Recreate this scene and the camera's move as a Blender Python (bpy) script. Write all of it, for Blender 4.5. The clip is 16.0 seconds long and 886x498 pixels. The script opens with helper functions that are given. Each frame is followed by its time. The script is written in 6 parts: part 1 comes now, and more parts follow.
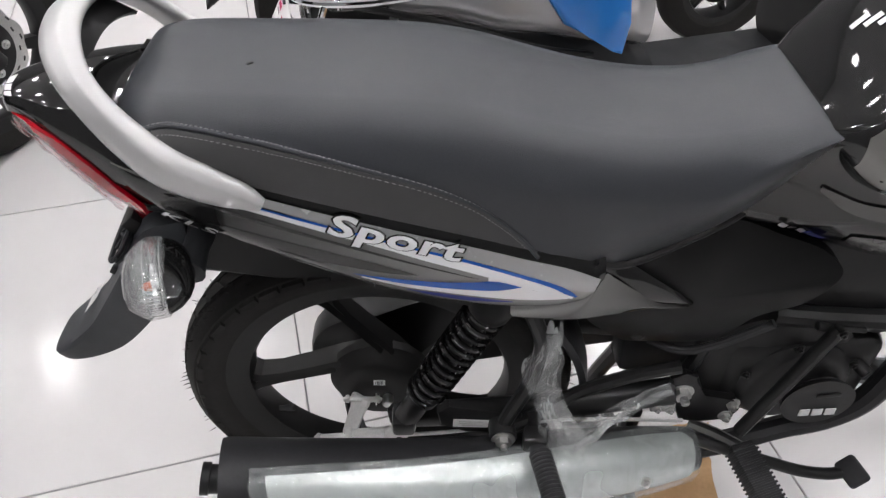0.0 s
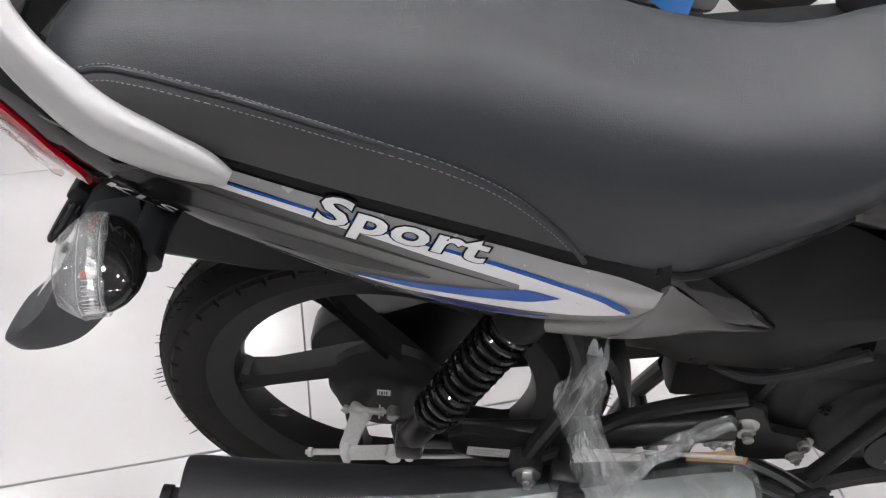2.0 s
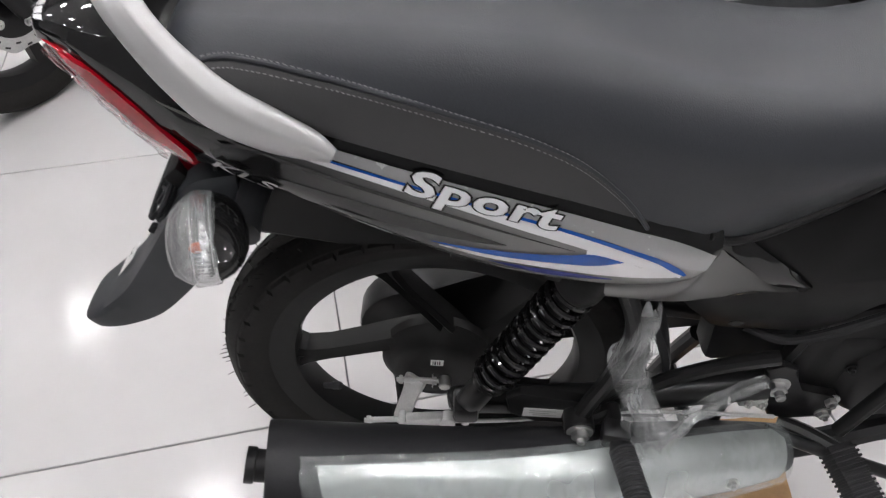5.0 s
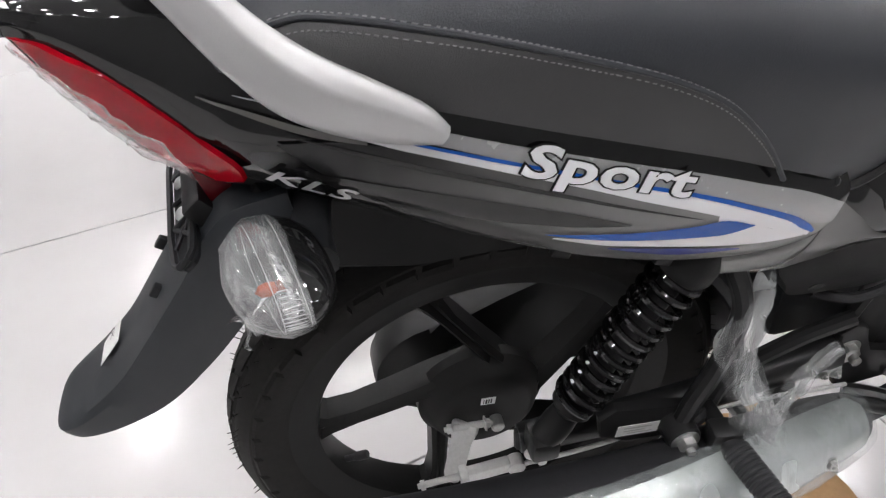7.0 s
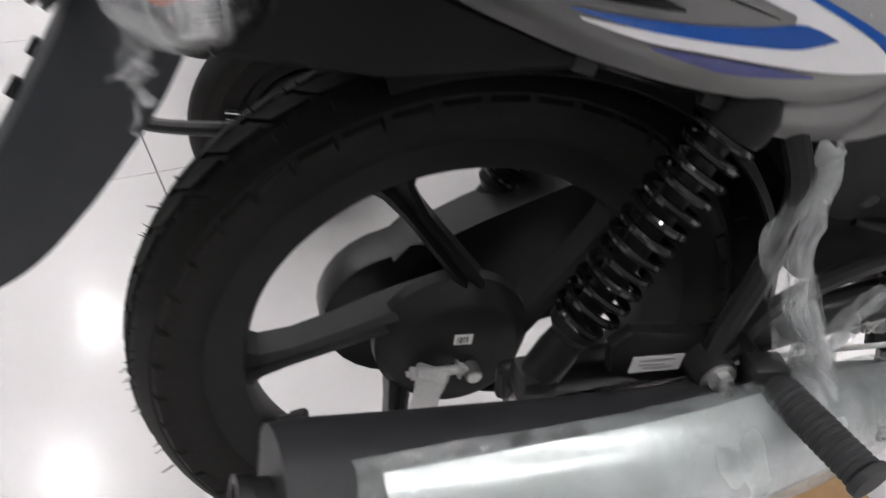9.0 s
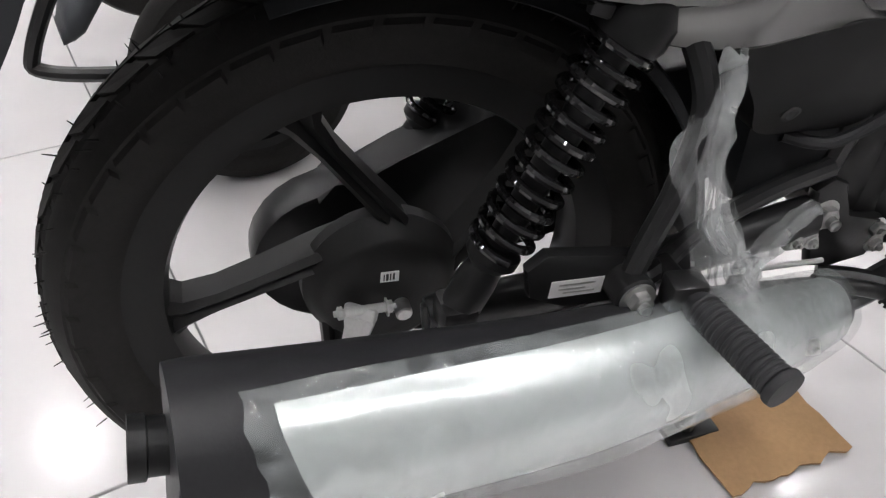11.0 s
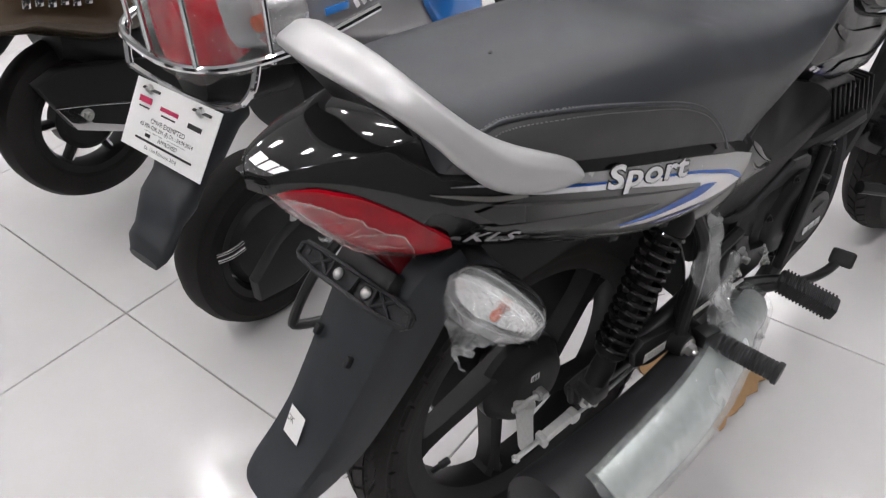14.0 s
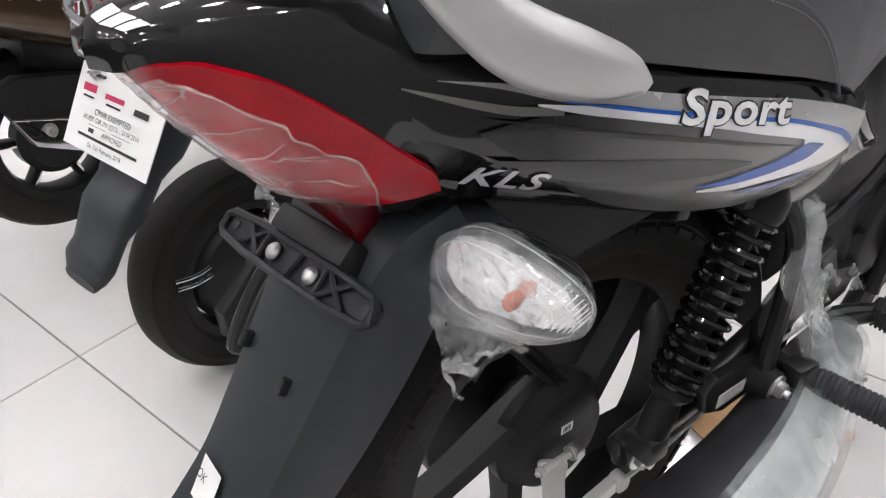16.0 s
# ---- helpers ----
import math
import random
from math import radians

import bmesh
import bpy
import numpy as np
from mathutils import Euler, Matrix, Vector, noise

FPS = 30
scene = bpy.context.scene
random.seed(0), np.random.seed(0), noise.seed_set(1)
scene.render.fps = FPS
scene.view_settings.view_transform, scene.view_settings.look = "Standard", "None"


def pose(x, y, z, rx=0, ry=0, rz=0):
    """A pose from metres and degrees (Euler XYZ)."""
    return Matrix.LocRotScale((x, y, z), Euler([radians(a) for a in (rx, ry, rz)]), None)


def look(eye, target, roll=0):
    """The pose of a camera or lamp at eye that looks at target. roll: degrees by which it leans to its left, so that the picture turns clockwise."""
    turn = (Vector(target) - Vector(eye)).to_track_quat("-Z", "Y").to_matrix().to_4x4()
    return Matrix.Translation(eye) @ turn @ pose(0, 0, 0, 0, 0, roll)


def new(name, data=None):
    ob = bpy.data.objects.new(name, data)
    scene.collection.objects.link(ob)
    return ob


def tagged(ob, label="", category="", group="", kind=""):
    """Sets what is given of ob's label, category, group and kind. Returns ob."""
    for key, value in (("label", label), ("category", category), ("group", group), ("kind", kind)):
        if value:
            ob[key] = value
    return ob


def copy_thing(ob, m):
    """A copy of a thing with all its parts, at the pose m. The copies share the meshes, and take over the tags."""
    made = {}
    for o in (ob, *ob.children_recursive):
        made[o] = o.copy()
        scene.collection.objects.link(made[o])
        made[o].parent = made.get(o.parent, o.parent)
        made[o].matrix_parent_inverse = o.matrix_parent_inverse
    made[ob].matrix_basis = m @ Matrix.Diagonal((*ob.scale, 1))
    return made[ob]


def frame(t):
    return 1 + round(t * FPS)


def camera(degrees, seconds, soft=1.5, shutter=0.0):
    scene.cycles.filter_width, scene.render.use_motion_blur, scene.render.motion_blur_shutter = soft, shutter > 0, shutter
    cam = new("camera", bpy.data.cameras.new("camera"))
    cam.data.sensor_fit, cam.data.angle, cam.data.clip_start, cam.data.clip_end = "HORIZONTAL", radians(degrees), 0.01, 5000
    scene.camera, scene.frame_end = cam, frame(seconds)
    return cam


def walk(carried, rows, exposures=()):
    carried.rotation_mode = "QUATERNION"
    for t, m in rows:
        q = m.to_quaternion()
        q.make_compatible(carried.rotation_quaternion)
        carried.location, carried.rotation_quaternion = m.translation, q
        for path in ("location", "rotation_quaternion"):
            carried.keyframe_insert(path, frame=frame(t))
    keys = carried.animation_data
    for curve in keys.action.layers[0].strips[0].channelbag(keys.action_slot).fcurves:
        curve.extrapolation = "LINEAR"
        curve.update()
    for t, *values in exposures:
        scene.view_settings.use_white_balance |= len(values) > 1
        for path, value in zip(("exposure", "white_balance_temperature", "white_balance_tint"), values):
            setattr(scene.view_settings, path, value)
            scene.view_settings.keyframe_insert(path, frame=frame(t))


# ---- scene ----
cam = camera(62.6, 16.0, soft=1.2, shutter=0.4)
PATH = [
    (0, (0.087, -0.617, 1.168), (0.104, 0.826, -0.216), -0.1),
    (0.5, (0.061, -0.625, 1.158), (0.076, 0.805, -0.24), 0.3),
    (1, (0.059, -0.612, 1.144), (0.075, 0.84, -0.231), 0.2),
    (1.5, (0.089, -0.539, 1.092), (0.031, 0.844, -0.351), 0.1),
    (2, (0.095, -0.495, 1.069), (0.034, 0.907, -0.356), 0.5),
    (2.5, (0.089, -0.476, 1.052), (0.026, 0.92, -0.379), 0.2),
    (3, (0.086, -0.476, 1.048), (0.018, 0.915, -0.388), -0.1),
    (3.5, (0.086, -0.478, 1.041), (0.022, 0.893, -0.414), 0.1),
    (4, (0.08, -0.496, 1.041), (0.025, 0.877, -0.412), 0.8),
    (4.5, (0.07, -0.515, 1.055), (-0.001, 0.884, -0.373), -0.1),
    (5, (0.026, -0.55, 1.093), (-0.008, 0.842, -0.343), 0.2),
    (5.2, (0.013, -0.548, 1.11), (-0.028, 0.835, -0.334), -0.9),
    (7.5, (-0.199, -0.454, 0.939), (0.293, 1.002, -0.341), 2.1),
    (8, (-0.227, -0.447, 0.913), (0.361, 1.003, -0.334), 3.5),
    (8.5, (-0.224, -0.451, 0.868), (0.311, 1.048, -0.343), 4.3),
    (9, (-0.155, -0.448, 0.763), (0.331, 1.098, -0.409), 5.3),
    (9.2, (-0.126, -0.443, 0.74), (0.334, 1.094, -0.455), 3.1),
    (11.3, (-0.099, -0.473, 0.751), (0.412, 0.988, -0.515), 2.5),
    (11.5, (-0.099, -0.479, 0.782), (0.442, 1.005, -0.446), 2.2),
    (12, (-0.127, -0.534, 0.883), (0.389, 1.005, -0.285), 0.5),
    (12.5, (-0.161, -0.572, 0.972), (0.332, 0.946, -0.233), -0.9),
    (13, (-0.228, -0.582, 1.035), (0.322, 0.895, -0.196), -0.1),
    (13.5, (-0.367, -0.543, 1.076), (0.398, 0.839, -0.151), -1.7),
    (14, (-0.481, -0.469, 1.1), (0.451, 0.772, -0.161), -2.3),
    (14.5, (-0.468, -0.419, 1.074), (0.503, 0.821, -0.159), -1.4),
    (15, (-0.408, -0.384, 0.95), (0.522, 0.933, -0.232), -4.1),
    (15.5, (-0.381, -0.359, 0.889), (0.587, 0.981, -0.236), -3.3),
    (16, (-0.381, -0.362, 0.898), (0.584, 0.993, -0.211), -2.9),
]
walk(cam, [(t, look(eye, target, roll)) for t, eye, target, roll in PATH],
     [(0, 1.18), (2.5, 1.29), (4.5, 1.22), (5.1, 1.08), (7.4, 1.3), (8, 1.24), (11.5, 1.4), (12.5, 1.38), (13, 1.07), (13.5, 1.1), (14.5, 1.04), (15.2, 1.33), (16, 1.45)])

# ---- light: a bright showroom with square ceiling panels ----
world = bpy.data.worlds.new("showroom_air")
scene.world = world
world.use_nodes = True
world.node_tree.nodes["Background"].inputs[0].default_value = (0.9, 0.95, 1.0, 1)
world.node_tree.nodes["Background"].inputs[1].default_value = 0.08
PANEL_LIGHT = 66.0


# ---- materials ----
def shader(name, color=(0.5, 0.5, 0.5), rough=0.5, metal=0.0, coat=0.0, scale=60.0, vary=0.15, bump=0.0, bump_scale=None,
           trans=0.0, ior=1.45, spec=0.5, stain=0.0, emit=None, random_tint=0.0):
    """Principled surface with fine grain, broad stains, roughness wear and relief at two scales."""
    m = bpy.data.materials.new(name)
    m.use_nodes = True
    nt = m.node_tree
    n, l = nt.nodes, nt.links
    b = n["Principled BSDF"]
    b.inputs["Metallic"].default_value = metal
    b.inputs["Coat Weight"].default_value = coat
    b.inputs["Coat Roughness"].default_value = 0.06
    b.inputs["Transmission Weight"].default_value = trans
    b.inputs["IOR"].default_value = ior
    b.inputs["Specular IOR Level"].default_value = spec
    co = n.new("ShaderNodeTexCoord")
    fine = n.new("ShaderNodeTexNoise")
    fine.inputs["Scale"].default_value = scale
    fine.inputs["Detail"].default_value = 5
    l.new(co.outputs["Object"], fine.inputs["Vector"])
    broad = n.new("ShaderNodeTexNoise")
    broad.inputs["Scale"].default_value = max(scale * 0.07, 2.0)
    broad.inputs["Detail"].default_value = 3
    l.new(co.outputs["Object"], broad.inputs["Vector"])
    mix = n.new("ShaderNodeMix")
    mix.data_type = "RGBA"
    mix.inputs[6].default_value = tuple(c * (1 - vary) for c in color) + (1,)
    mix.inputs[7].default_value = tuple(min(1, c * (1 + vary)) for c in color) + (1,)
    l.new(fine.outputs["Fac"], mix.inputs[0])
    out = mix.outputs[2]
    if stain:
        ramp = n.new("ShaderNodeMapRange")
        ramp.inputs["From Min"].default_value = 0.45
        ramp.inputs["From Max"].default_value = 0.75
        ramp.inputs["To Max"].default_value = stain
        l.new(broad.outputs["Fac"], ramp.inputs["Value"])
        mix2 = n.new("ShaderNodeMix")
        mix2.data_type = "RGBA"
        mix2.inputs[7].default_value = tuple(c * 0.6 for c in color) + (1,)
        l.new(ramp.outputs["Result"], mix2.inputs[0])
        l.new(out, mix2.inputs[6])
        out = mix2.outputs[2]
    if random_tint:
        info = n.new("ShaderNodeObjectInfo")
        hsv = n.new("ShaderNodeHueSaturation")
        rng = n.new("ShaderNodeMapRange")
        rng.inputs["To Min"].default_value = 1 - random_tint
        rng.inputs["To Max"].default_value = 1 + random_tint
        l.new(info.outputs["Random"], rng.inputs["Value"])
        l.new(rng.outputs["Result"], hsv.inputs["Value"])
        l.new(out, hsv.inputs["Color"])
        out = hsv.outputs["Color"]
    l.new(out, b.inputs["Base Color"])
    wear = n.new("ShaderNodeMapRange")
    wear.inputs["To Min"].default_value = max(0.0, rough * 0.8)
    wear.inputs["To Max"].default_value = min(1.0, rough * 1.2 + 0.01)
    l.new(broad.outputs["Fac"], wear.inputs["Value"])
    l.new(wear.outputs["Result"], b.inputs["Roughness"])
    if bump:
        grain = n.new("ShaderNodeTexNoise")
        grain.inputs["Scale"].default_value = bump_scale or scale
        grain.inputs["Detail"].default_value = 4
        l.new(co.outputs["Object"], grain.inputs["Vector"])
        bm_ = n.new("ShaderNodeBump")
        bm_.inputs["Strength"].default_value = bump
        bm_.inputs["Distance"].default_value = 0.002
        l.new(grain.outputs["Fac"], bm_.inputs["Height"])
        l.new(bm_.outputs["Normal"], b.inputs["Normal"])
    if emit:
        b.inputs["Emission Color"].default_value = (*emit[:3], 1)
        b.inputs["Emission Strength"].default_value = emit[3]
    return m


def film_shader(name, clear=0.7, white=0.5, scale=45.0, bump=0.9, tint=(0.9, 0.93, 0.93)):
    """Crumpled clear polythene: mostly see-through, with milky folds and sharp glints."""
    m = bpy.data.materials.new(name)
    m.use_nodes = True
    nt = m.node_tree
    n, l = nt.nodes, nt.links
    n.remove(n["Principled BSDF"])
    co = n.new("ShaderNodeTexCoord")
    fold = n.new("ShaderNodeTexNoise")
    fold.inputs["Scale"].default_value = scale
    fold.inputs["Detail"].default_value = 6
    fold.inputs["Distortion"].default_value = 1.2
    l.new(co.outputs["Object"], fold.inputs["Vector"])
    bm_ = n.new("ShaderNodeBump")
    bm_.inputs["Strength"].default_value = bump
    bm_.inputs["Distance"].default_value = 0.004
    l.new(fold.outputs["Fac"], bm_.inputs["Height"])
    gloss = n.new("ShaderNodeBsdfGlossy")
    gloss.inputs["Roughness"].default_value = 0.06
    l.new(bm_.outputs["Normal"], gloss.inputs["Normal"])
    milky = n.new("ShaderNodeBsdfDiffuse")
    milky.inputs["Color"].default_value = (*tint, 1)
    l.new(bm_.outputs["Normal"], milky.inputs["Normal"])
    open_ = n.new("ShaderNodeBsdfTransparent")
    rng = n.new("ShaderNodeMapRange")
    rng.inputs["From Min"].default_value = 0.38
    rng.inputs["From Max"].default_value = 0.72
    rng.inputs["To Min"].default_value = (1 - clear) * white * 0.6
    rng.inputs["To Max"].default_value = min(1.0, (1 - clear) * white * 3.4)
    l.new(fold.outputs["Fac"], rng.inputs["Value"])
    body = n.new("ShaderNodeMixShader")
    l.new(rng.outputs["Result"], body.inputs[0])
    l.new(open_.outputs[0], body.inputs[1])
    l.new(milky.outputs[0], body.inputs[2])
    facing = n.new("ShaderNodeLayerWeight")
    facing.inputs["Blend"].default_value = 0.5
    l.new(bm_.outputs["Normal"], facing.inputs["Normal"])
    edge = n.new("ShaderNodeMath")
    edge.operation = "POWER"
    edge.inputs[1].default_value = 3.0
    l.new(facing.outputs["Facing"], edge.inputs[0])
    shine = n.new("ShaderNodeMath")
    shine.operation = "MULTIPLY_ADD"
    shine.use_clamp = True
    shine.inputs[1].default_value = 0.55
    shine.inputs[2].default_value = (1 - clear) * 0.28
    l.new(edge.outputs[0], shine.inputs[0])
    top = n.new("ShaderNodeMixShader")
    l.new(shine.outputs[0], top.inputs[0])
    l.new(body.outputs[0], top.inputs[1])
    l.new(gloss.outputs[0], top.inputs[2])
    l.new(top.outputs[0], n["Material Output"].inputs["Surface"])
    return m


TILE = shader("glazed_porcelain", (0.62, 0.609, 0.609), 0.16, scale=14, vary=0.03, stain=0.06, random_tint=0.02)
GROUT = shader("grey_grout", (0.2, 0.2, 0.2), 0.9, scale=200)
PAINT_WALL = shader("wall_paint", (0.19, 0.19, 0.195), 0.7, scale=40, vary=0.04)
CEILING = shader("ceiling_board", (0.8, 0.8, 0.8), 0.8, scale=80, vary=0.04)
PANEL = shader("led_panel", (1, 1, 1), 0.5, emit=(1.0, 0.975, 0.985, PANEL_LIGHT))
VINYL = shader("seat_vinyl", (0.040, 0.043, 0.049), 0.34, spec=0.36, ior=1.5, scale=500, vary=0.12, bump=0.18, bump_scale=900)
VINYL_GREY = shader("seat_vinyl_grey", (0.046, 0.046, 0.047), 0.5, spec=0.6, scale=500, vary=0.1, bump=0.2, bump_scale=1100)
THREAD = shader("grey_thread", (0.27, 0.27, 0.27), 0.8, scale=900)
GLOSS = shader("black_gloss_paint", (0.010, 0.010, 0.0102), 0.05, coat=0.0, spec=0.75, scale=300, vary=0.2, stain=0.1)
SATIN = shader("satin_black_plastic", (0.014, 0.014, 0.0145), 0.4, spec=0.35, scale=300, vary=0.2, bump=0.08, bump_scale=1500)
MATT = shader("matt_black_plastic", (0.018, 0.019, 0.021), 0.5, spec=0.35, scale=300, vary=0.2, bump=0.12, bump_scale=1800, stain=0.2)
FENDER = shader("grained_grey_plastic", (0.020, 0.023, 0.027), 0.48, scale=250, vary=0.12, bump=0.12, bump_scale=2200, stain=0.15)
FRAME = shader("black_powder_coat", (0.018, 0.018, 0.0185), 0.3, spec=0.4, scale=200, vary=0.2, bump=0.05)
ENGINE = shader("black_engine_paint", (0.018, 0.018, 0.0185), 0.36, spec=0.3, scale=150, vary=0.25, bump=0.1, bump_scale=700)
RUBBER = shader("tyre_rubber", (0.020, 0.0188, 0.018), 0.66, spec=0.2, scale=180, vary=0.3, bump=0.12, bump_scale=500, stain=0.25)
GRIP = shader("peg_rubber", (0.024, 0.024, 0.026), 0.6, scale=300, vary=0.2, bump=0.1)
SILVER = shader("silver_painted_alloy", (0.52, 0.52, 0.52), 0.34, metal=0.35, scale=1500, vary=0.06)
STEEL = shader("zinc_steel", (0.55, 0.55, 0.54), 0.3, metal=0.9, scale=250, vary=0.2, bump=0.08)
CHROME = shader("chrome", (0.75, 0.75, 0.76), 0.08, metal=1.0, scale=100, vary=0.05)
SHIELD = shader("brushed_heat_shield", (0.70, 0.74, 0.735), 0.26, metal=0.6, scale=90, vary=0.05, bump=0.06, bump_scale=18)
MUFFLER = shader("black_heat_paint", (0.018, 0.018, 0.02), 0.48, scale=250, vary=0.2, bump=0.08)
LENS_RED = shader("red_lens", (0.40, 0.001, 0.010), 0.05, coat=0.1, spec=0.3, scale=34, vary=0.6, stain=0.35)
RED_DARK = shader("red_reflector", (0.11, 0.002, 0.006), 0.2, scale=300, vary=0.3, bump=0.3, bump_scale=900)
REFLECTOR = shader("lamp_reflector", (0.86, 0.86, 0.86), 0.16, metal=0.8, scale=150, vary=0.1, bump=1.0, bump_scale=120)
AMBER = shader("amber_bulb", (0.38, 0.07, 0.02), 0.08, scale=200)
CARD = shader("cardboard", (0.42, 0.26, 0.13), 0.85, scale=160, vary=0.15, bump=0.2, stain=0.3)
PAPER = shader("white_label", (0.78, 0.78, 0.77), 0.5, scale=200, vary=0.03)
INK = shader("black_ink", (0.03, 0.03, 0.03), 0.6, scale=300)
INK_RED = shader("crimson_ink", (0.5, 0.03, 0.1), 0.6, scale=300)
WHITE_DECAL = shader("white_decal", (0.88, 0.88, 0.89), 0.2, coat=0.4, scale=300, vary=0.02)
SILVER_DECAL = shader("silver_decal", (0.48, 0.48, 0.48), 0.25, metal=0.35, coat=0.4, scale=1500, vary=0.15)
BAND_GREY = shader("dark_titanium_band", (0.085, 0.083, 0.08), 0.24, metal=0.4, coat=0.3, scale=1500, vary=0.15)
GREY_DECAL = shader("grey_decal", (0.2, 0.195, 0.185), 0.22, metal=0.3, coat=0.4, scale=1500, vary=0.15)
BLUE_DECAL = shader("blue_decal", (0.008, 0.09, 0.42), 0.2, coat=0.4, scale=300, vary=0.05)
NAVY_DECAL = shader("dark_blue_decal", (0.05, 0.06, 0.25), 0.22, coat=0.4, scale=300, vary=0.05)
BLACK_DECAL = shader("black_decal", (0.012, 0.012, 0.012), 0.18, coat=0.4, scale=300)
LETTER = shader("moulded_letter", (0.7, 0.7, 0.71), 0.25, metal=0.2, scale=300, vary=0.03)
SCOOT_SILVER = shader("silver_scooter_paint", (0.42, 0.42, 0.43), 0.2, metal=0.5, coat=0.6, scale=1500, vary=0.1)
SCOOT_BLUE = shader("blue_scooter_paint", (0.02, 0.2, 0.62), 0.14, coat=0.6, scale=400, vary=0.05)
SCOOT_BROWN = shader("bronze_scooter_paint", (0.09, 0.06, 0.035), 0.18, metal=0.5, coat=0.6, scale=1500, vary=0.15)
FILM = film_shader("polythene", 0.88, 0.3, 45, 1.0)
FILM_HEAVY = film_shader("polythene_bunched", 0.72, 0.35, 40, 0.5)
FILM_LENS = film_shader("polythene_lens_wrap", 0.84, 0.38, 30, 0.5, (0.85, 0.55, 0.55))
FILM_FOLD = film_shader("polythene_fold", 0.84, 0.6, 90, 0.8, (0.85, 0.6, 0.58))
FILM_CUP = film_shader("polythene_tight", 0.86, 0.5, 30, 0.45)
LENS_THIN = film_shader("clear_lens_plastic", 0.90, 0.15, 60, 0.3)
LENS_RIB = shader("lens_rib", (0.5, 0.5, 0.5), 0.15, scale=200, vary=0.05)
FILM_LOOSE = film_shader("polythene_loose", 0.78, 0.55, 22, 0.35)
WHEEL_BLACK = shader("wheel_black", (0.015, 0.0148, 0.0148), 0.42, spec=0.22, scale=300, vary=0.2, bump=0.06, bump_scale=900)
TITAN = shader("titanium_metallic_paint", (0.03, 0.029, 0.028), 0.18, metal=0.3, coat=0.2, scale=1500, vary=0.12)
COVER_BLACK = shader("dull_black_plastic", (0.009, 0.009, 0.0092), 0.46, spec=0.22, scale=300, vary=0.2, bump=0.1, bump_scale=1800)
ZINC = shader("bright_zinc", (0.6, 0.6, 0.59), 0.32, metal=0.3, scale=250, vary=0.15, bump=0.06)
FILM_SHIELD = film_shader("polythene_shield_wrap", 0.80, 0.42, 45, 0.45, (0.8, 0.88, 0.87))


def fading(name, x0, x1, start, end, rough):
    """A printed film whose colour runs from one tone to another along the machine."""
    m = shader(name, (0.3, 0.3, 0.3), rough, scale=1500, vary=0.1)
    nt = m.node_tree
    co = nt.nodes.new("ShaderNodeTexCoord")
    sep = nt.nodes.new("ShaderNodeSeparateXYZ")
    ramp = nt.nodes.new("ShaderNodeMapRange")
    ramp.inputs["From Min"].default_value, ramp.inputs["From Max"].default_value = x0, x1
    fade = nt.nodes.new("ShaderNodeMix")
    fade.data_type = "RGBA"
    fade.inputs[6].default_value = (*start, 1)
    fade.inputs[7].default_value = (*end, 1)
    nt.links.new(co.outputs["Object"], sep.inputs[0])
    nt.links.new(sep.outputs[0], ramp.inputs["Value"])
    nt.links.new(ramp.outputs["Result"], fade.inputs[0])
    nt.links.new(fade.outputs[2], nt.nodes["Principled BSDF"].inputs["Base Color"])
    return m


FADE_DECAL = fading("fading_silver_decal", -0.12, 0.15, (0.014, 0.014, 0.0145), (0.27, 0.268, 0.262), 0.10)
FADE_TIP = fading("fading_grey_tip", 0.19, 0.34, (0.24, 0.238, 0.232), (0.05, 0.049, 0.048), 0.14)


# ---- mesh helpers ----
def finish(bm, name, material, angle=35):
    bmesh.ops.recalc_face_normals(bm, faces=bm.faces)
    me = bpy.data.meshes.new(name)
    bm.to_mesh(me)
    bm.free()
    for p in me.polygons:
        p.use_smooth = True
    me.set_sharp_from_angle(angle=radians(angle))
    me.materials.append(material)
    return me


def part(name, bm, material, parent=None, label="", angle=35):
    ob = new(name, finish(bm, name, material, angle))
    if parent:
        ob.parent = parent
    return tagged(ob, label)


def thing(name, label, category, at=(0, 0, 0), rz=0, group="", kind=""):
    ob = new(name)
    ob.empty_display_size = 0.05
    ob.matrix_basis = pose(*at, 0, 0, rz)
    return tagged(ob, label, category, group, kind)


def lerp_table(table, x):
    """Smooth values between the rows (x, a, b, ...) of a table."""
    if x <= table[0][0]:
        return table[0][1:]
    for k, (p, q) in enumerate(zip(table, table[1:])):
        if x <= q[0]:
            o = table[k - 1] if k else p
            r = table[k + 2] if k + 2 < len(table) else q
            f = (x - p[0]) / (q[0] - p[0])
            out = []
            for i in range(1, len(p)):
                m0 = (q[i] - o[i]) / (q[0] - o[0]) * (q[0] - p[0])
                m1 = (r[i] - p[i]) / (r[0] - p[0]) * (q[0] - p[0])
                out.append((2 * f**3 - 3 * f**2 + 1) * p[i] + (f**3 - 2 * f**2 + f) * m0 + (3 * f**2 - 2 * f**3) * q[i] + (f**3 - f**2) * m1)
            return out
    return table[-1][1:]


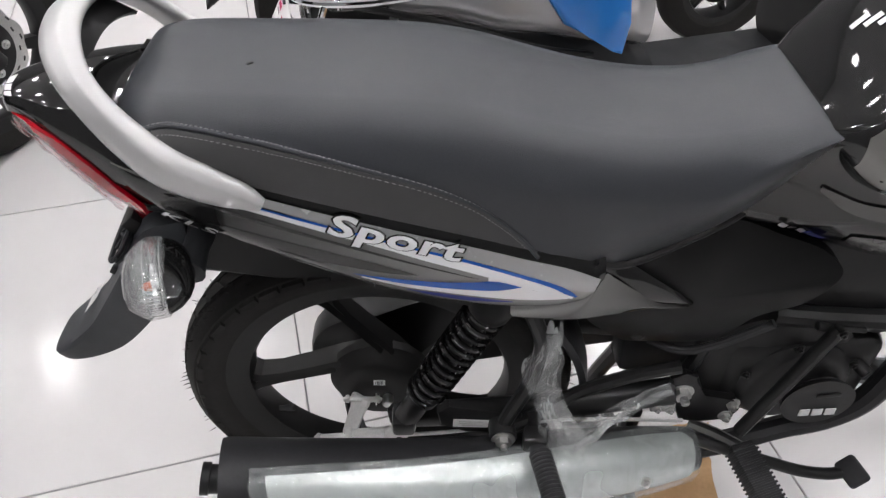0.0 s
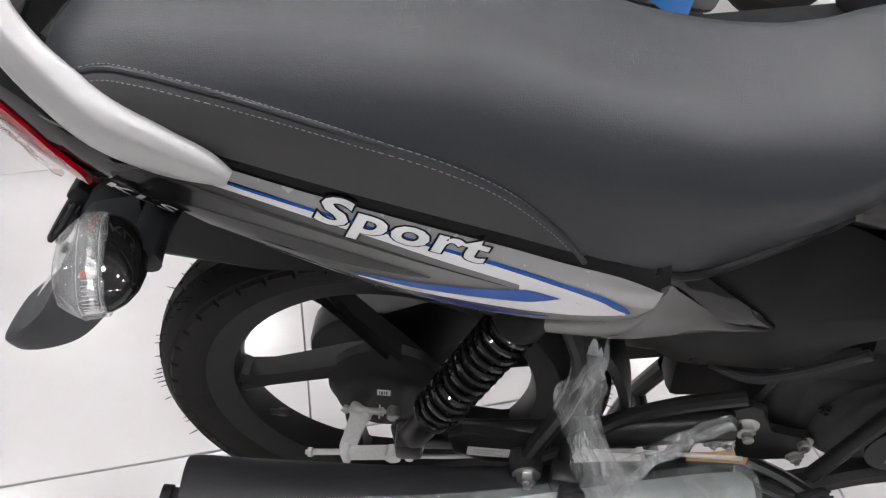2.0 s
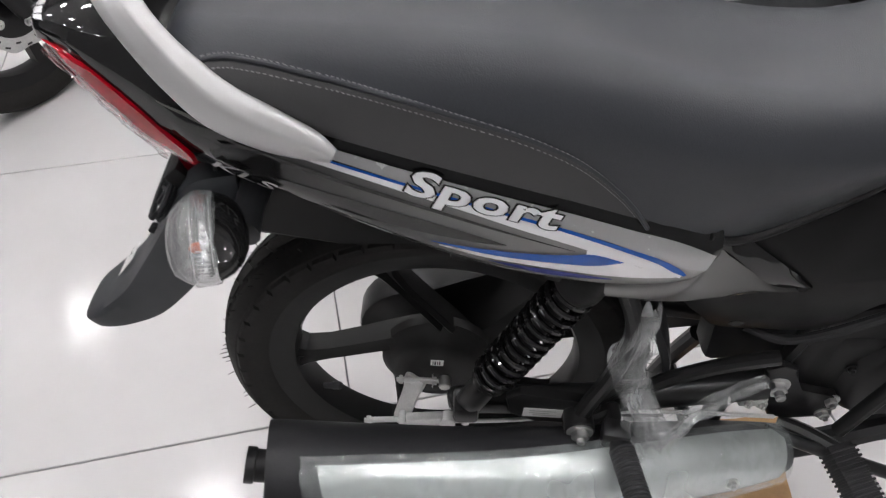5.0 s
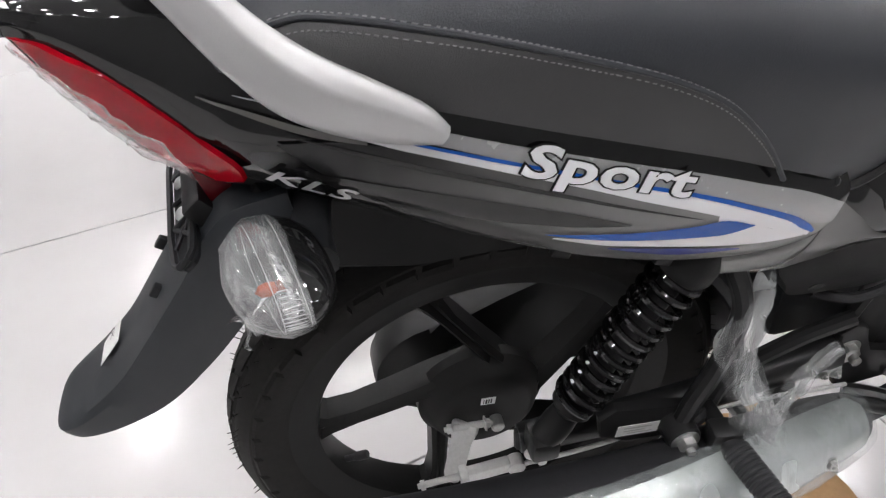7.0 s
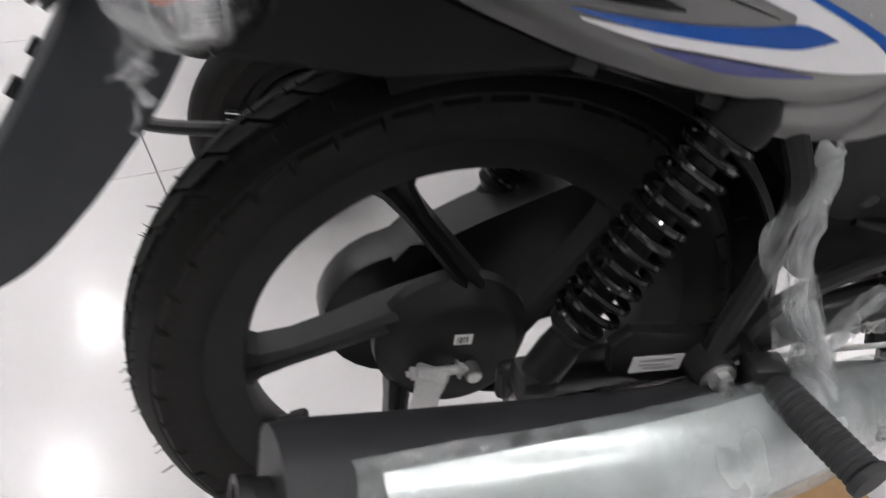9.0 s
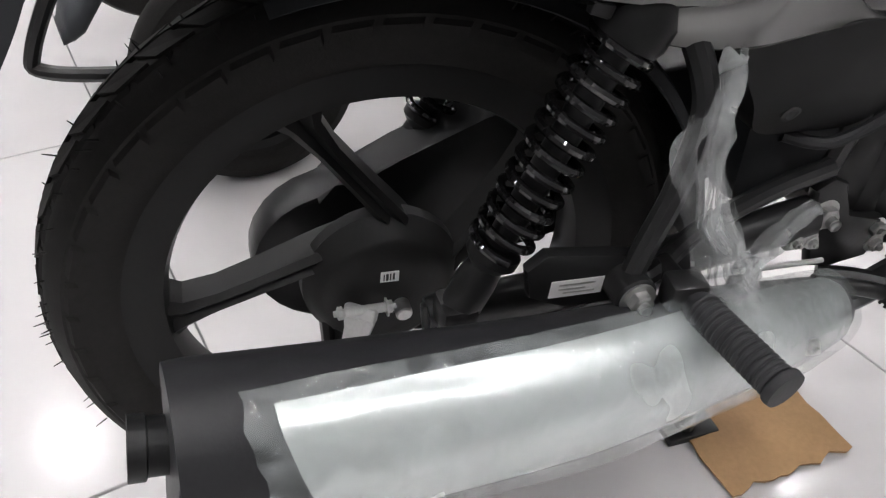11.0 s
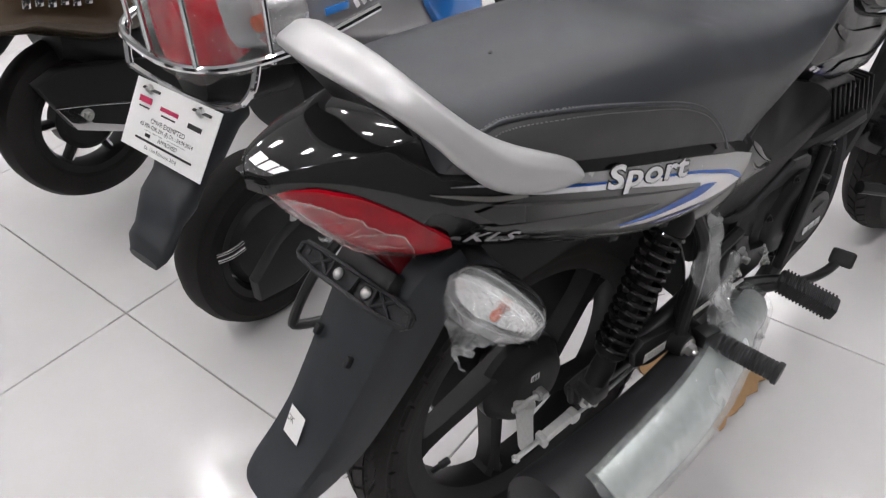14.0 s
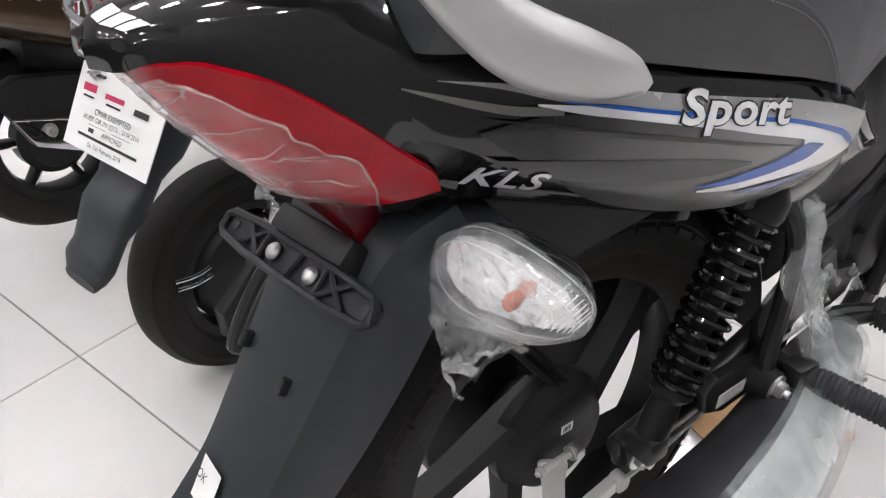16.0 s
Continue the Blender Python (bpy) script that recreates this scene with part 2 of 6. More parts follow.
def curve_through(pts, n=6, closed=False):
    """Points on a smooth line through pts."""
    pts = [Vector(p) for p in pts]
    c = len(pts)
    out = []
    for k in range(c if closed else c - 1):
        p0, p1, p2, p3 = (pts[(k + d) % c] if closed else pts[min(max(k + d, 0), c - 1)] for d in (-1, 0, 1, 2))
        for j in range(n):
            f = j / n
            out.append(0.5 * (2 * p1 + (p2 - p0) * f + (2 * p0 - 5 * p1 + 4 * p2 - p3) * f * f + (3 * p1 - p0 - 3 * p2 + p3) * f**3))
    if not closed:
        out.append(pts[-1])
    return out


def loft(bm, rings, caps=True, closed=True):
    rows = [[bm.verts.new(p) for p in ring] for ring in rings]
    n = len(rows[0])
    for a, b in zip(rows, rows[1:]):
        for k in range(n if closed else n - 1):
            bm.faces.new((a[k], a[(k + 1) % n], b[(k + 1) % n], b[k]))
    if caps and closed:
        bm.faces.new(rows[0])
        bm.faces.new(rows[-1][::-1])
    return bm


def frames_along(pts, closed=False):
    """A running pair of cross directions along the line."""
    out, side = [], None
    for k, p in enumerate(pts):
        a, b = (pts[(k - 1) % len(pts)], pts[(k + 1) % len(pts)]) if closed else (pts[max(k - 1, 0)], pts[min(k + 1, len(pts) - 1)])
        d = (b - a).normalized()
        if side is None:
            side = d.cross(Vector((0, 0, 1)))
            if side.length < 0.1:
                side = d.cross(Vector((1, 0, 0)))
        side = (side - d * side.dot(d)).normalized()
        out.append((side, d.cross(side)))
    return out


def tube(pts, r, bm=None, seg=10, n=6, flat=1.0, closed=False):
    """A round bar through pts; r a radius or one for each point."""
    bm = bm or bmesh.new()
    line = curve_through(pts, n, closed) if n > 1 else [Vector(p) for p in pts]
    rr = r if isinstance(r, (list, tuple)) else [r] * len(pts)
    fr = frames_along(line, closed)
    rings = []
    for k, (p, (u, v)) in enumerate(zip(line, fr)):
        f = k / max(n, 1)
        i = min(int(f), len(rr) - 1)
        j = (i + 1) % len(rr) if closed else min(i + 1, len(rr) - 1)
        rad = rr[i] + (rr[j] - rr[i]) * (f - int(f))
        rings.append([p + u * rad * math.cos(6.28319 * s / seg) + v * rad * flat * math.sin(6.28319 * s / seg) for s in range(seg)])
    if closed:
        rings.append(rings[0])
        rows = [[bm.verts.new(p) for p in ring] for ring in rings[:-1]]
        for a, b in zip(rows, rows[1:] + rows[:1]):
            for k in range(seg):
                bm.faces.new((a[k], a[(k + 1) % seg], b[(k + 1) % seg], b[k]))
        return bm
    return loft(bm, rings)


def lathe(profile, seg=48, bm=None, m=None, ring=False):
    """Turned shape: rows of (radius, along y); its axis is y."""
    bm = bm or bmesh.new()
    m = m or Matrix()
    rows = []
    for k in range(seg):
        a = 6.2831853 * k / seg
        rows.append([bm.verts.new(m @ Vector((r * math.cos(a), y, r * math.sin(a)))) for r, y in profile])
    c = len(profile)
    for a, b in zip(rows, rows[1:] + rows[:1]):
        for k in range(c if ring else c - 1):
            bm.faces.new((a[k], a[(k + 1) % c], b[(k + 1) % c], b[k]))
    if not ring:
        for end in (0, c - 1):
            if profile[end][0] > 1e-6:
                bm.faces.new([row[end] for row in rows])
    bmesh.ops.remove_doubles(bm, verts=bm.verts, dist=1e-7)
    return bm


def slab(outline, y0, y1, bevel=0.002, bm=None, m=None):
    """A plate cut to an outline in (x, z), between y0 and y1, with eased edges."""
    own = bmesh.new()
    a = [own.verts.new((x, y0, z)) for x, z in outline]
    b = [own.verts.new((x, y1, z)) for x, z in outline]
    own.faces.new(a)
    own.faces.new(b[::-1])
    for k in range(len(a)):
        own.faces.new((a[k], b[k], b[(k + 1) % len(a)], a[(k + 1) % len(a)]))
    if bevel:
        rim = [e for e in own.edges if len({v.co.y for v in e.verts}) == 1]
        bmesh.ops.bevel(own, geom=rim, offset=bevel, segments=2, affect="EDGES", profile=0.5)
    return merge(own, bm, m)


def merge(own, bm=None, m=None):
    if m:
        bmesh.ops.transform(own, matrix=m, verts=own.verts)
    if bm is None:
        return own
    tmp = bpy.data.meshes.new("tmp")
    own.to_mesh(tmp)
    own.free()
    bm.from_mesh(tmp)
    bpy.data.meshes.remove(tmp)
    return bm


def block(sx, sy, sz, bevel=0.002, m=None, bm=None, seg=2):
    own = bmesh.new()
    bmesh.ops.create_cube(own, size=1)
    bmesh.ops.scale(own, vec=(sx, sy, sz), verts=own.verts)
    if bevel:
        bmesh.ops.bevel(own, geom=own.edges[:], offset=bevel, segments=seg, affect="EDGES", profile=0.5)
    return merge(own, bm, m)


def aim(a, b):
    """A pose at a whose y axis runs to b."""
    a, b = Vector(a), Vector(b)
    return Matrix.Translation(a) @ (b - a).to_track_quat("Y", "Z").to_matrix().to_4x4()


def bar(a, b, r, bm=None, seg=16, ease=0.0015):
    length = (Vector(b) - Vector(a)).length
    return lathe([(0, 0), (r - ease, 0), (r, ease), (r, length - ease), (r - ease, length), (0, length)], seg, bm, aim(a, b))


def bolt(at, out, r=0.008, bm=None, washer=True):
    """A hexagon head with a washer, standing out along a direction."""
    bm = bm or bmesh.new()
    m = aim(at, Vector(at) + Vector(out))
    if washer:
        lathe([(0, 0), (r * 1.45, 0), (r * 1.45, r * 0.2), (0, r * 0.2)], 20, bm, m)
    lathe([(0, r * 0.2), (r, r * 0.2), (r, r * 0.9), (r * 0.85, r), (0, r)], 6, bm, m)
    lathe([(0, r), (r * 0.5, r), (r * 0.45, r * 1.5), (0, r * 1.5)], 12, bm, m)
    return bm


def sheet(rows, bm=None):
    """An open surface through rows of points."""
    bm = bm or bmesh.new()
    vs = [[bm.verts.new(p) for p in row] for row in rows]
    for a, b in zip(vs, vs[1:]):
        for k in range(len(a) - 1):
            bm.faces.new((a[k], a[k + 1], b[k + 1], b[k]))
    return bm


def thicken(bm, depth, inside=None):
    """Gives an open sheet a wall of that depth, towards a point inside it."""
    bmesh.ops.recalc_face_normals(bm, faces=bm.faces)
    bm.normal_update()
    old = bm.verts[:]
    c = Vector(inside) if inside else sum((v.co for v in old), Vector()) / len(old)
    sign = 1 if sum(v.normal.dot(c - v.co) for v in old) > 0 else -1
    faces, rim = bm.faces[:], [e for e in bm.edges if e.is_boundary]
    back = {v: bm.verts.new(v.co + v.normal * depth * sign) for v in old}
    for f in faces:
        bm.faces.new([back[v] for v in reversed(f.verts)])
    for e in rim:
        a, b = e.verts
        bm.faces.new((a, b, back[b], back[a]))
    return bm


def words(text, place, size=1.0, fat=0.0, spacing=1.0, shear=0.0):
    """Letters as a mesh, each point (u, v) of the written line laid at place(u, v)."""
    cu = bpy.data.curves.new("letters", "FONT")
    cu.body, cu.size, cu.offset, cu.space_character, cu.shear = text, 1.0, fat, spacing, shear
    cu.resolution_u = 3
    ob = new("letters", cu)
    me = bpy.data.meshes.new_from_object(ob.evaluated_get(bpy.context.evaluated_depsgraph_get()))
    bpy.data.objects.remove(ob)
    bm = bmesh.new()
    bm.from_mesh(me)
    bpy.data.meshes.remove(me)
    bmesh.ops.remove_doubles(bm, verts=bm.verts, dist=1e-4)
    for v in bm.verts:
        v.co = Vector(place(v.co.x * size, v.co.y * size))
    return bm


def grime(bm, amount, scale, seed=0.0):
    """Uneven folds pushed into a surface."""
    for v in bm.verts:
        v.co += noise.noise_vector(v.co * scale + Vector((seed, seed, seed))) * amount
    return bm


# ---- the room ----
TURN = 14.0
ORIGIN = Vector((-0.338, 0.893, 0))
floor = thing("floor", "glossy off-white porcelain tile floor with thin grey joints", "floor", kind="structure")
bm = bmesh.new()
block(14, 14, 0.05, 0, Matrix.Translation((0, 0, -0.031)), bm)
part("joint_bed", bm, GROUT, floor, "grey grout between tiles")
tile_mesh = finish(block(0.797, 0.797, 0.012, 0.0012, None, None, 1), "tile", TILE)
turn = pose(0, 0, 0, 0, 0, TURN)
for i in range(-7, 8):
    for j in range(-7, 8):
        p = ORIGIN + turn @ Vector((0.8 * (i + 0.5), 0.8 * (j + 0.5), -0.006))
        t_ = new("tile", tile_mesh)
        t_.parent = floor
        t_.matrix_basis = Matrix.Translation(p) @ turn

# South wall is added close by, out of view, to darken the near flanks.
HALL, SOUTH = 5.2, -1.7
MIDDLE, DEEP = (HALL + SOUTH) / 2, HALL - SOUTH
for name, x, y, sx, sy in (("wall_north", 0, HALL, 2 * HALL, 0.2), ("light_block_south", 0, SOUTH, 2 * HALL, 0.2),
                           ("wall_east", HALL, MIDDLE, 0.2, DEEP - 0.2), ("wall_west", -HALL, MIDDLE, 0.2, DEEP - 0.2)):
    w = part(name, block(sx, sy, 3.2, 0, Matrix.Translation((x, y, 1.6))), PAINT_WALL)
    tagged(w, "plain grey painted wall; the south one is unseen and blocks light", "wall", kind="structure")
c_ = part("ceiling", block(2 * HALL, DEEP, 0.1, 0, Matrix.Translation((0, MIDDLE, 3.25))), CEILING)
tagged(c_, "white suspended showroom ceiling with light panels", "ceiling", kind="structure")
lamp = thing("ceiling_light", "square white recessed ceiling light panel, switched on", "ceiling light", (0, 0, 3.2), group="ceiling light panels")
part("frame", block(0.19, 0.19, 0.02, 0.003, Matrix.Translation((0, 0, -0.004))), CEILING, lamp)
part("diffuser", block(0.15, 0.15, 0.006, 0, Matrix.Translation((0, 0, -0.018))), PANEL, lamp, "glowing white diffuser")
LAMPS = [(-4.2 + 1.4 * i, -1.4 + 1.4 * j) for i in range(7) for j in range(5)]
lamp.matrix_basis = pose(*LAMPS[0], 3.2)
for x, y in LAMPS[1:]:
    copy_thing(lamp, pose(x, y, 3.2))


# ---- the black commuter motorcycle on its centre stand ----
bike = thing("motorcycle", "black commuter motorcycle with blue and white stripes on centre stand", "motorcycle", (0, 0, 0))

# -- rear wheel --
AX, AY, AZ = 0.005, 0.02, 0.315
HUB = Matrix.Translation((AX, AY, AZ))
wheel = part("rear_wheel", lathe([(0, -0.02), (0.036, -0.02), (0.04, -0.015), (0.04, 0.03), (0.03, 0.045), (0, 0.045)], 36, None, HUB), FRAME, bike,
             "black cast alloy wheel with five spokes")
tyre_profile = [(0.205, -0.026), (0.218, -0.038), (0.238, -0.0445), (0.252, -0.043), (0.262, -0.034), (0.268, -0.018), (0.2695, 0.0),
                (0.268, 0.018), (0.262, 0.034), (0.252, 0.043), (0.238, 0.0445), (0.218, 0.038), (0.205, 0.026)]
tyre = part("tyre", lathe(tyre_profile, 96, None, HUB, ring=True), RUBBER, wheel, "new black rubber tyre with block tread")


def tread(m, r_mid, half, count, scale=1.0):
    """Zigzag tread blocks in four rows round a tyre."""
    bm = bmesh.new()
    for k in range(count):
        for row, (y0, y1, drop0, drop1, shift) in enumerate(((-1.10, -0.52, 0.026, 0.0045, 0.0), (-0.46, -0.04, 0.003, 0.0, 0.5),
                                                             (0.04, 0.46, 0.0, 0.003, 0.0), (0.52, 1.10, 0.0045, 0.026, 0.5))):
            a0 = 6.2831853 * (k + shift) / count
            w = 6.2831853 / count * 0.40
            skew = w * (0.55 if row % 2 else -0.55)
            vs = []
            for r_add in (-0.004, 0.0032):
                for (yy, dr, sk) in ((y0, drop0, -skew), (y1, drop1, skew)):
                    for s in (-w, w):
                        r = r_mid - dr + r_add * scale
                        a = a0 + s + sk
                        vs.append(bm.verts.new(m @ Vector((r * math.cos(a), yy * half, r * math.sin(a)))))
            for f in ((0, 1, 3, 2), (4, 5, 7, 6), (0, 1, 5, 4), (2, 3, 7, 6), (0, 2, 6, 4), (1, 3, 7, 5)):
                bm.faces.new([vs[i] for i in f])
    return bm


tagged(part("tread", tread(HUB, 0.2695, 0.0425, 46), RUBBER, tyre, "moulded rubber tread blocks", 20), kind="stuff")
bm = bmesh.new()
rng = random.Random(5)
for k in range(190):
    a = 6.2831853 * k / 190
    yy = rng.choice((-0.036, -0.03, 0.03, 0.036, 0.0))
    r0 = 0.262 if yy else 0.271
    d = HUB @ Vector((r0 * math.cos(a), yy, r0 * math.sin(a)))
    e = HUB @ Vector(((r0 + rng.uniform(0.005, 0.010)) * math.cos(a + rng.uniform(-0.02, 0.02)), yy * 1.12, (r0 + rng.uniform(0.005, 0.010)) * math.sin(a)))
    lathe([(0.0009, 0), (0.0004, (e - d).length)], 4, bm, aim(d, e))
tagged(part("rubber_hairs", bm, RUBBER, tyre, "thin moulding hairs"), kind="stuff")
rim_profile = [(0.178, -0.012), (0.182, -0.022), (0.192, -0.027), (0.204, -0.03), (0.213, -0.033), (0.214, -0.028), (0.206, -0.022), (0.206, 0.022), (0.214, 0.028),
               (0.213, 0.033), (0.204, 0.03), (0.192, 0.027), (0.182, 0.022), (0.178, 0.012)]
part("rim", lathe(rim_profile, 96, None, HUB, ring=True), WHEEL_BLACK, wheel, "satin black rim")
for k in range(5):
    a = radians(182 - 72 * k)
    m = HUB @ pose(0, 0, 0, 0, -math.degrees(a), 0)
    bm = bmesh.new()
    rings = []
    for x, off, wz, y0, y1 in ((0.0, -0.043, 0.013, -0.02, 0.02), (0.05, -0.034, 0.011, -0.02, 0.018), (0.10, -0.020, 0.0095, -0.019, 0.016), (0.14, -0.009, 0.0092, -0.018, 0.015), (0.168, -0.002, 0.013, -0.018, 0.016), (0.188, 0.0, 0.026, -0.02, 0.018)):
        rings.append([m @ Vector((x, y, z + off)) for y, z in ((y0, -wz * 0.5), (y0 + 0.006, -wz), (y1, -wz), (y1, wz), (y0 + 0.006, wz), (y0, wz * 0.5), (y0 + 0.006, 0))])
    part("spoke", loft(bm, rings), WHEEL_BLACK, wheel)
m = HUB @ pose(0, 0, 0, 0, 152, 0)
bm = lathe([(0, 0), (0.004, 0), (0.004, 0.016), (0.0055, 0.017), (0.0055, 0.03), (0.004, 0.032), (0, 0.032)], 12, None, m @ aim((0.18, -0.004, 0), (0.15, -0.012, 0)))
part("valve", bm, GRIP, wheel, "black rubber valve with cap")

# brake panel, lever and adjuster on the near side of the hub
bm = lathe([(0, -0.035), (0.03, -0.0365), (0.050, -0.035), (0.058, -0.030), (0.066, -0.017), (0.071, -0.012), (0.072, 0.0), (0, 0.0)], 48, None, HUB)
panel = part("brake_panel", bm, WHEEL_BLACK, bike, "black drum brake panel")
part("label", block(0.016, 0.0006, 0.011, 0, pose(0.006, AY - 0.0372, 0.338, 0, 4, 0)), PAPER, panel, "small white barcode label")
bm = bmesh.new()
for k, w_ in enumerate((0.4, 0.9, 0.5, 0.7)):
    block(0.0012 * w_ * 2, 0.0003, 0.007, 0, pose(0.001 + 0.0028 * k, AY - 0.0378, 0.338, 0, 4, 0), bm)
part("barcode", bm, INK, panel, "black printed bars")
arm_m = aim((-0.020, -0.024, 0.314), (-0.042, -0.054, 0.258))
bm = loft(bmesh.new(), [[arm_m @ Vector((hx * kx, y, kz * 0.0022)) for kx, kz in ((-1, -1), (1, -1), (1, 1), (-1, 1))] for y, hx in ((0.0, 0.0135), (0.012, 0.0135), (0.020, 0.0115), (0.060, 0.0105), (0.066, 0.008), (0.069, 0.003))])
block(0.030, 0.012, 0.010, 0.003, arm_m @ Matrix.Translation((0, 0.004, 0.001)), bm)
lever = part("brake_lever", bm, ZINC, bike, "zinc-plated brake lever arm")
bm = bar((-0.037, -0.028, 0.316), (0.001, -0.028, 0.314), 0.0042)
bolt((-0.036, -0.028, 0.316), (-1, 0, 0), 0.006, bm, False)
bolt((0.0, -0.028, 0.314), (1, 0, 0), 0.0058, bm)
part("clamp_bolt", bm, ZINC, lever)
bm = bar((0.016, -0.008, 0.303), (0.016, -0.030, 0.302), 0.0075)
part("brake_cam", bm, STEEL, panel, "steel cam spindle")
bm = bar((-0.076, -0.071, 0.289), (-0.03, -0.072, 0.295), 0.0036)
bolt((-0.074, -0.071, 0.289), (-1, 0, -0.13), 0.0062, bm, False)
part("adjuster_rod", bm, ZINC, lever, "threaded adjuster rod")
bm = block(0.052, 0.013, 0.016, 0.003, pose(-0.010, -0.074, 0.299, 0, -7, 0))
block(0.010, 0.018, 0.020, 0.003, pose(-0.034, -0.074, 0.2955, 0, -7, 0), bm)
lathe([(0, 0), (0.0095, 0), (0.0095, 0.014), (0.006, 0.016), (0, 0.016)], 18, bm, aim((0.021, -0.068, 0.3015), (0.021, -0.09, 0.3015)))
part("trunnion", bm, ZINC, lever)
bm = bolt((0.042, -0.080, 0.327), (0, -1, 0), 0.0105)
bar((0.042, -0.06, 0.327), (0.042, -0.081, 0.327), 0.006, bm)
part("axle", bm, STEEL, bike, "steel rear axle with hexagon nut")
bm = tube([(0.02, -0.078, 0.302), (0.1, -0.08, 0.312), (0.25, -0.07, 0.322), (0.42, -0.065, 0.31)], 0.0027, None, 8)
part("brake_rod", bm, ZINC, bike, "long thin steel brake rod")

# swing arm
for s in (-1, 1):
    y = -0.066 if s < 0 else 0.1
    bm = tube([(0.025, y, 0.332), (0.05, y, 0.334), (0.2, y * 0.97, 0.342), (0.40, y * 0.7, 0.352)], [0.014, 0.016, 0.017, 0.018], None, 14, 6, 1.25)
    block(0.04, 0.01, 0.032, 0.004, pose(0.04, y, 0.334, 0, -5, 0), bm)
    part("swing_arm", bm, FRAME, bike, "black steel swing arm tube")

# shock absorbers
def shock(top, low, y):
    a, b = Vector((low[0], y, low[1])), Vector((top[0], y, top[1]))
    d = b - a
    m = aim(a, b)
    L = d.length
    bm = lathe([(0, -0.006), (0.014, -0.006), (0.016, 0.0), (0.016, 0.035), (0.014, 0.05), (0.021, 0.058), (0.021, 0.066), (0.012, 0.07), (0, 0.07)], 24, None, m)
    block(0.03, 0.034, 0.03, 0.006, Matrix.Translation(a), bm)
    body = part("shock_absorber", bm, FRAME, bike, "black twin shock absorber with coil spring")
    part("damper_rod", lathe([(0, 0.06), (0.011, 0.06), (0.011, L - 0.03), (0, L - 0.03)], 20, None, m), SATIN, body)
    turns, steps = 12.5, 250
    line = []
    for k in range(steps + 1):
        f = k / steps
        ang = 6.2831853 * turns * f
        line.append(m @ Vector((0.0218 * math.cos(ang), 0.068 + f * (L - 0.105), 0.0218 * math.sin(ang))))
    part("spring", tube(line, 0.0036, None, 8, 1), GLOSS, body, "black coil spring")
    bm = lathe([(0, L - 0.04), (0.023, L - 0.04), (0.0255, L - 0.034), (0.0255, L - 0.02), (0.018, L - 0.006), (0, L)], 28, None, m)
    part("upper_cap", bm, COVER_BLACK, body)
    return body


shock((0.158, 0.60), (0.042, 0.352), -0.086)
shock((0.166, 0.60), (0.048, 0.352), 0.122)

# chain case on the far side
outline = []
for k in range(15):
    a = radians(90 + 180 * k / 14)
    outline.append((-0.02 + 0.085 * math.cos(a), 0.288 + 0.078 * math.sin(a)))
outline += [(0.12, 0.262), (0.36, 0.31), (0.42, 0.33), (0.42, 0.45), (0.36, 0.46), (0.22, 0.45), (0.12, 0.425), (0.04, 0.392), (0.0, 0.372)]
part("chain_case", slab(outline, 0.075, 0.125, 0.008), SATIN, bike, "satin black full chain cover")

# inner mudguard above the wheel
rows = []
for k in range(25):
    a = radians(106 - 104 * k / 24)
    r = 0.288
    rows.append([(AX + (r - dr) * math.cos(a), y, AZ + (r - dr) * math.sin(a)) for y, dr in ((-0.05, 0.012), (-0.045, 0.004), (-0.03, 0.0), (0.0, -0.004), (0.05, 0.0), (0.075, 0.012), (0.08, 0.035))])
part("inner_mudguard", thicken(sheet(rows), 0.003), MATT, bike, "matt black plastic inner mudguard")

# -- tail and side panels --
# x, top z, bottom z, greatest half width
TAIL = [(-0.321, 0.803, 0.791, 0.012), (-0.313, 0.810, 0.792, 0.031), (-0.300, 0.815, 0.7955, 0.042), (-0.265, 0.822, 0.781, 0.062), (-0.235, 0.824, 0.7575, 0.0745), (-0.2, 0.817, 0.728, 0.0875),
        (-0.185, 0.810, 0.706, 0.091), (-0.15, 0.792, 0.689, 0.097), (-0.10, 0.770, 0.668, 0.103), (-0.02, 0.736, 0.634, 0.109), (0.06, 0.712, 0.604, 0.1125), (0.13, 0.692, 0.588, 0.1135),
        (0.18, 0.678, 0.582, 0.112), (0.22, 0.667, 0.5835, 0.1095), (0.245, 0.662, 0.593, 0.1065), (0.258, 0.660, 0.618, 0.103)]


def side_y(x, z):
    """How far the side panel stands out from the middle plane."""
    t, b, w = lerp_table(TAIL, x)
    f = (z - b) / (t - b) if t > b else 0.5
    f = min(max(f, 0.0), 1.0)
    lean = 0.10 + 0.14 * min(max((x - 0.17) / 0.08, 0), 1) ** 1.5 + 0.26 * min(max((-0.13 - x) / 0.07, 0), 1)
    low = 0.50 - 0.15 * min(max((-0.13 - x) / 0.07, 0), 1)
    bow = 1 - lean * max(0, (f - low) / (1 - low)) ** 2 - 0.17 * min(max((x + 0.21) / 0.03, 0), 1) * max(0, (0.35 - f) / 0.35) ** 2
    return w * bow


def panel_rings(x0, x1, n, sgn, inner=0.05):
    rings = []
    for k in range(n + 1):
        x = x0 + (x1 - x0) * k / n
        t, b, w = lerp_table(TAIL, x)
        ring = [(x, sgn * max(side_y(x, t) - inner, 0.0), t + 0.0005)]
        for j in range(25):
            z = t + (b - t) * j / 24
            ring.append((x, sgn * side_y(x, z), z))
        ring.append((x, sgn * max(side_y(x, b) - 0.02, 0.0), b - 0.004))
        rings.append(ring)
    return rings


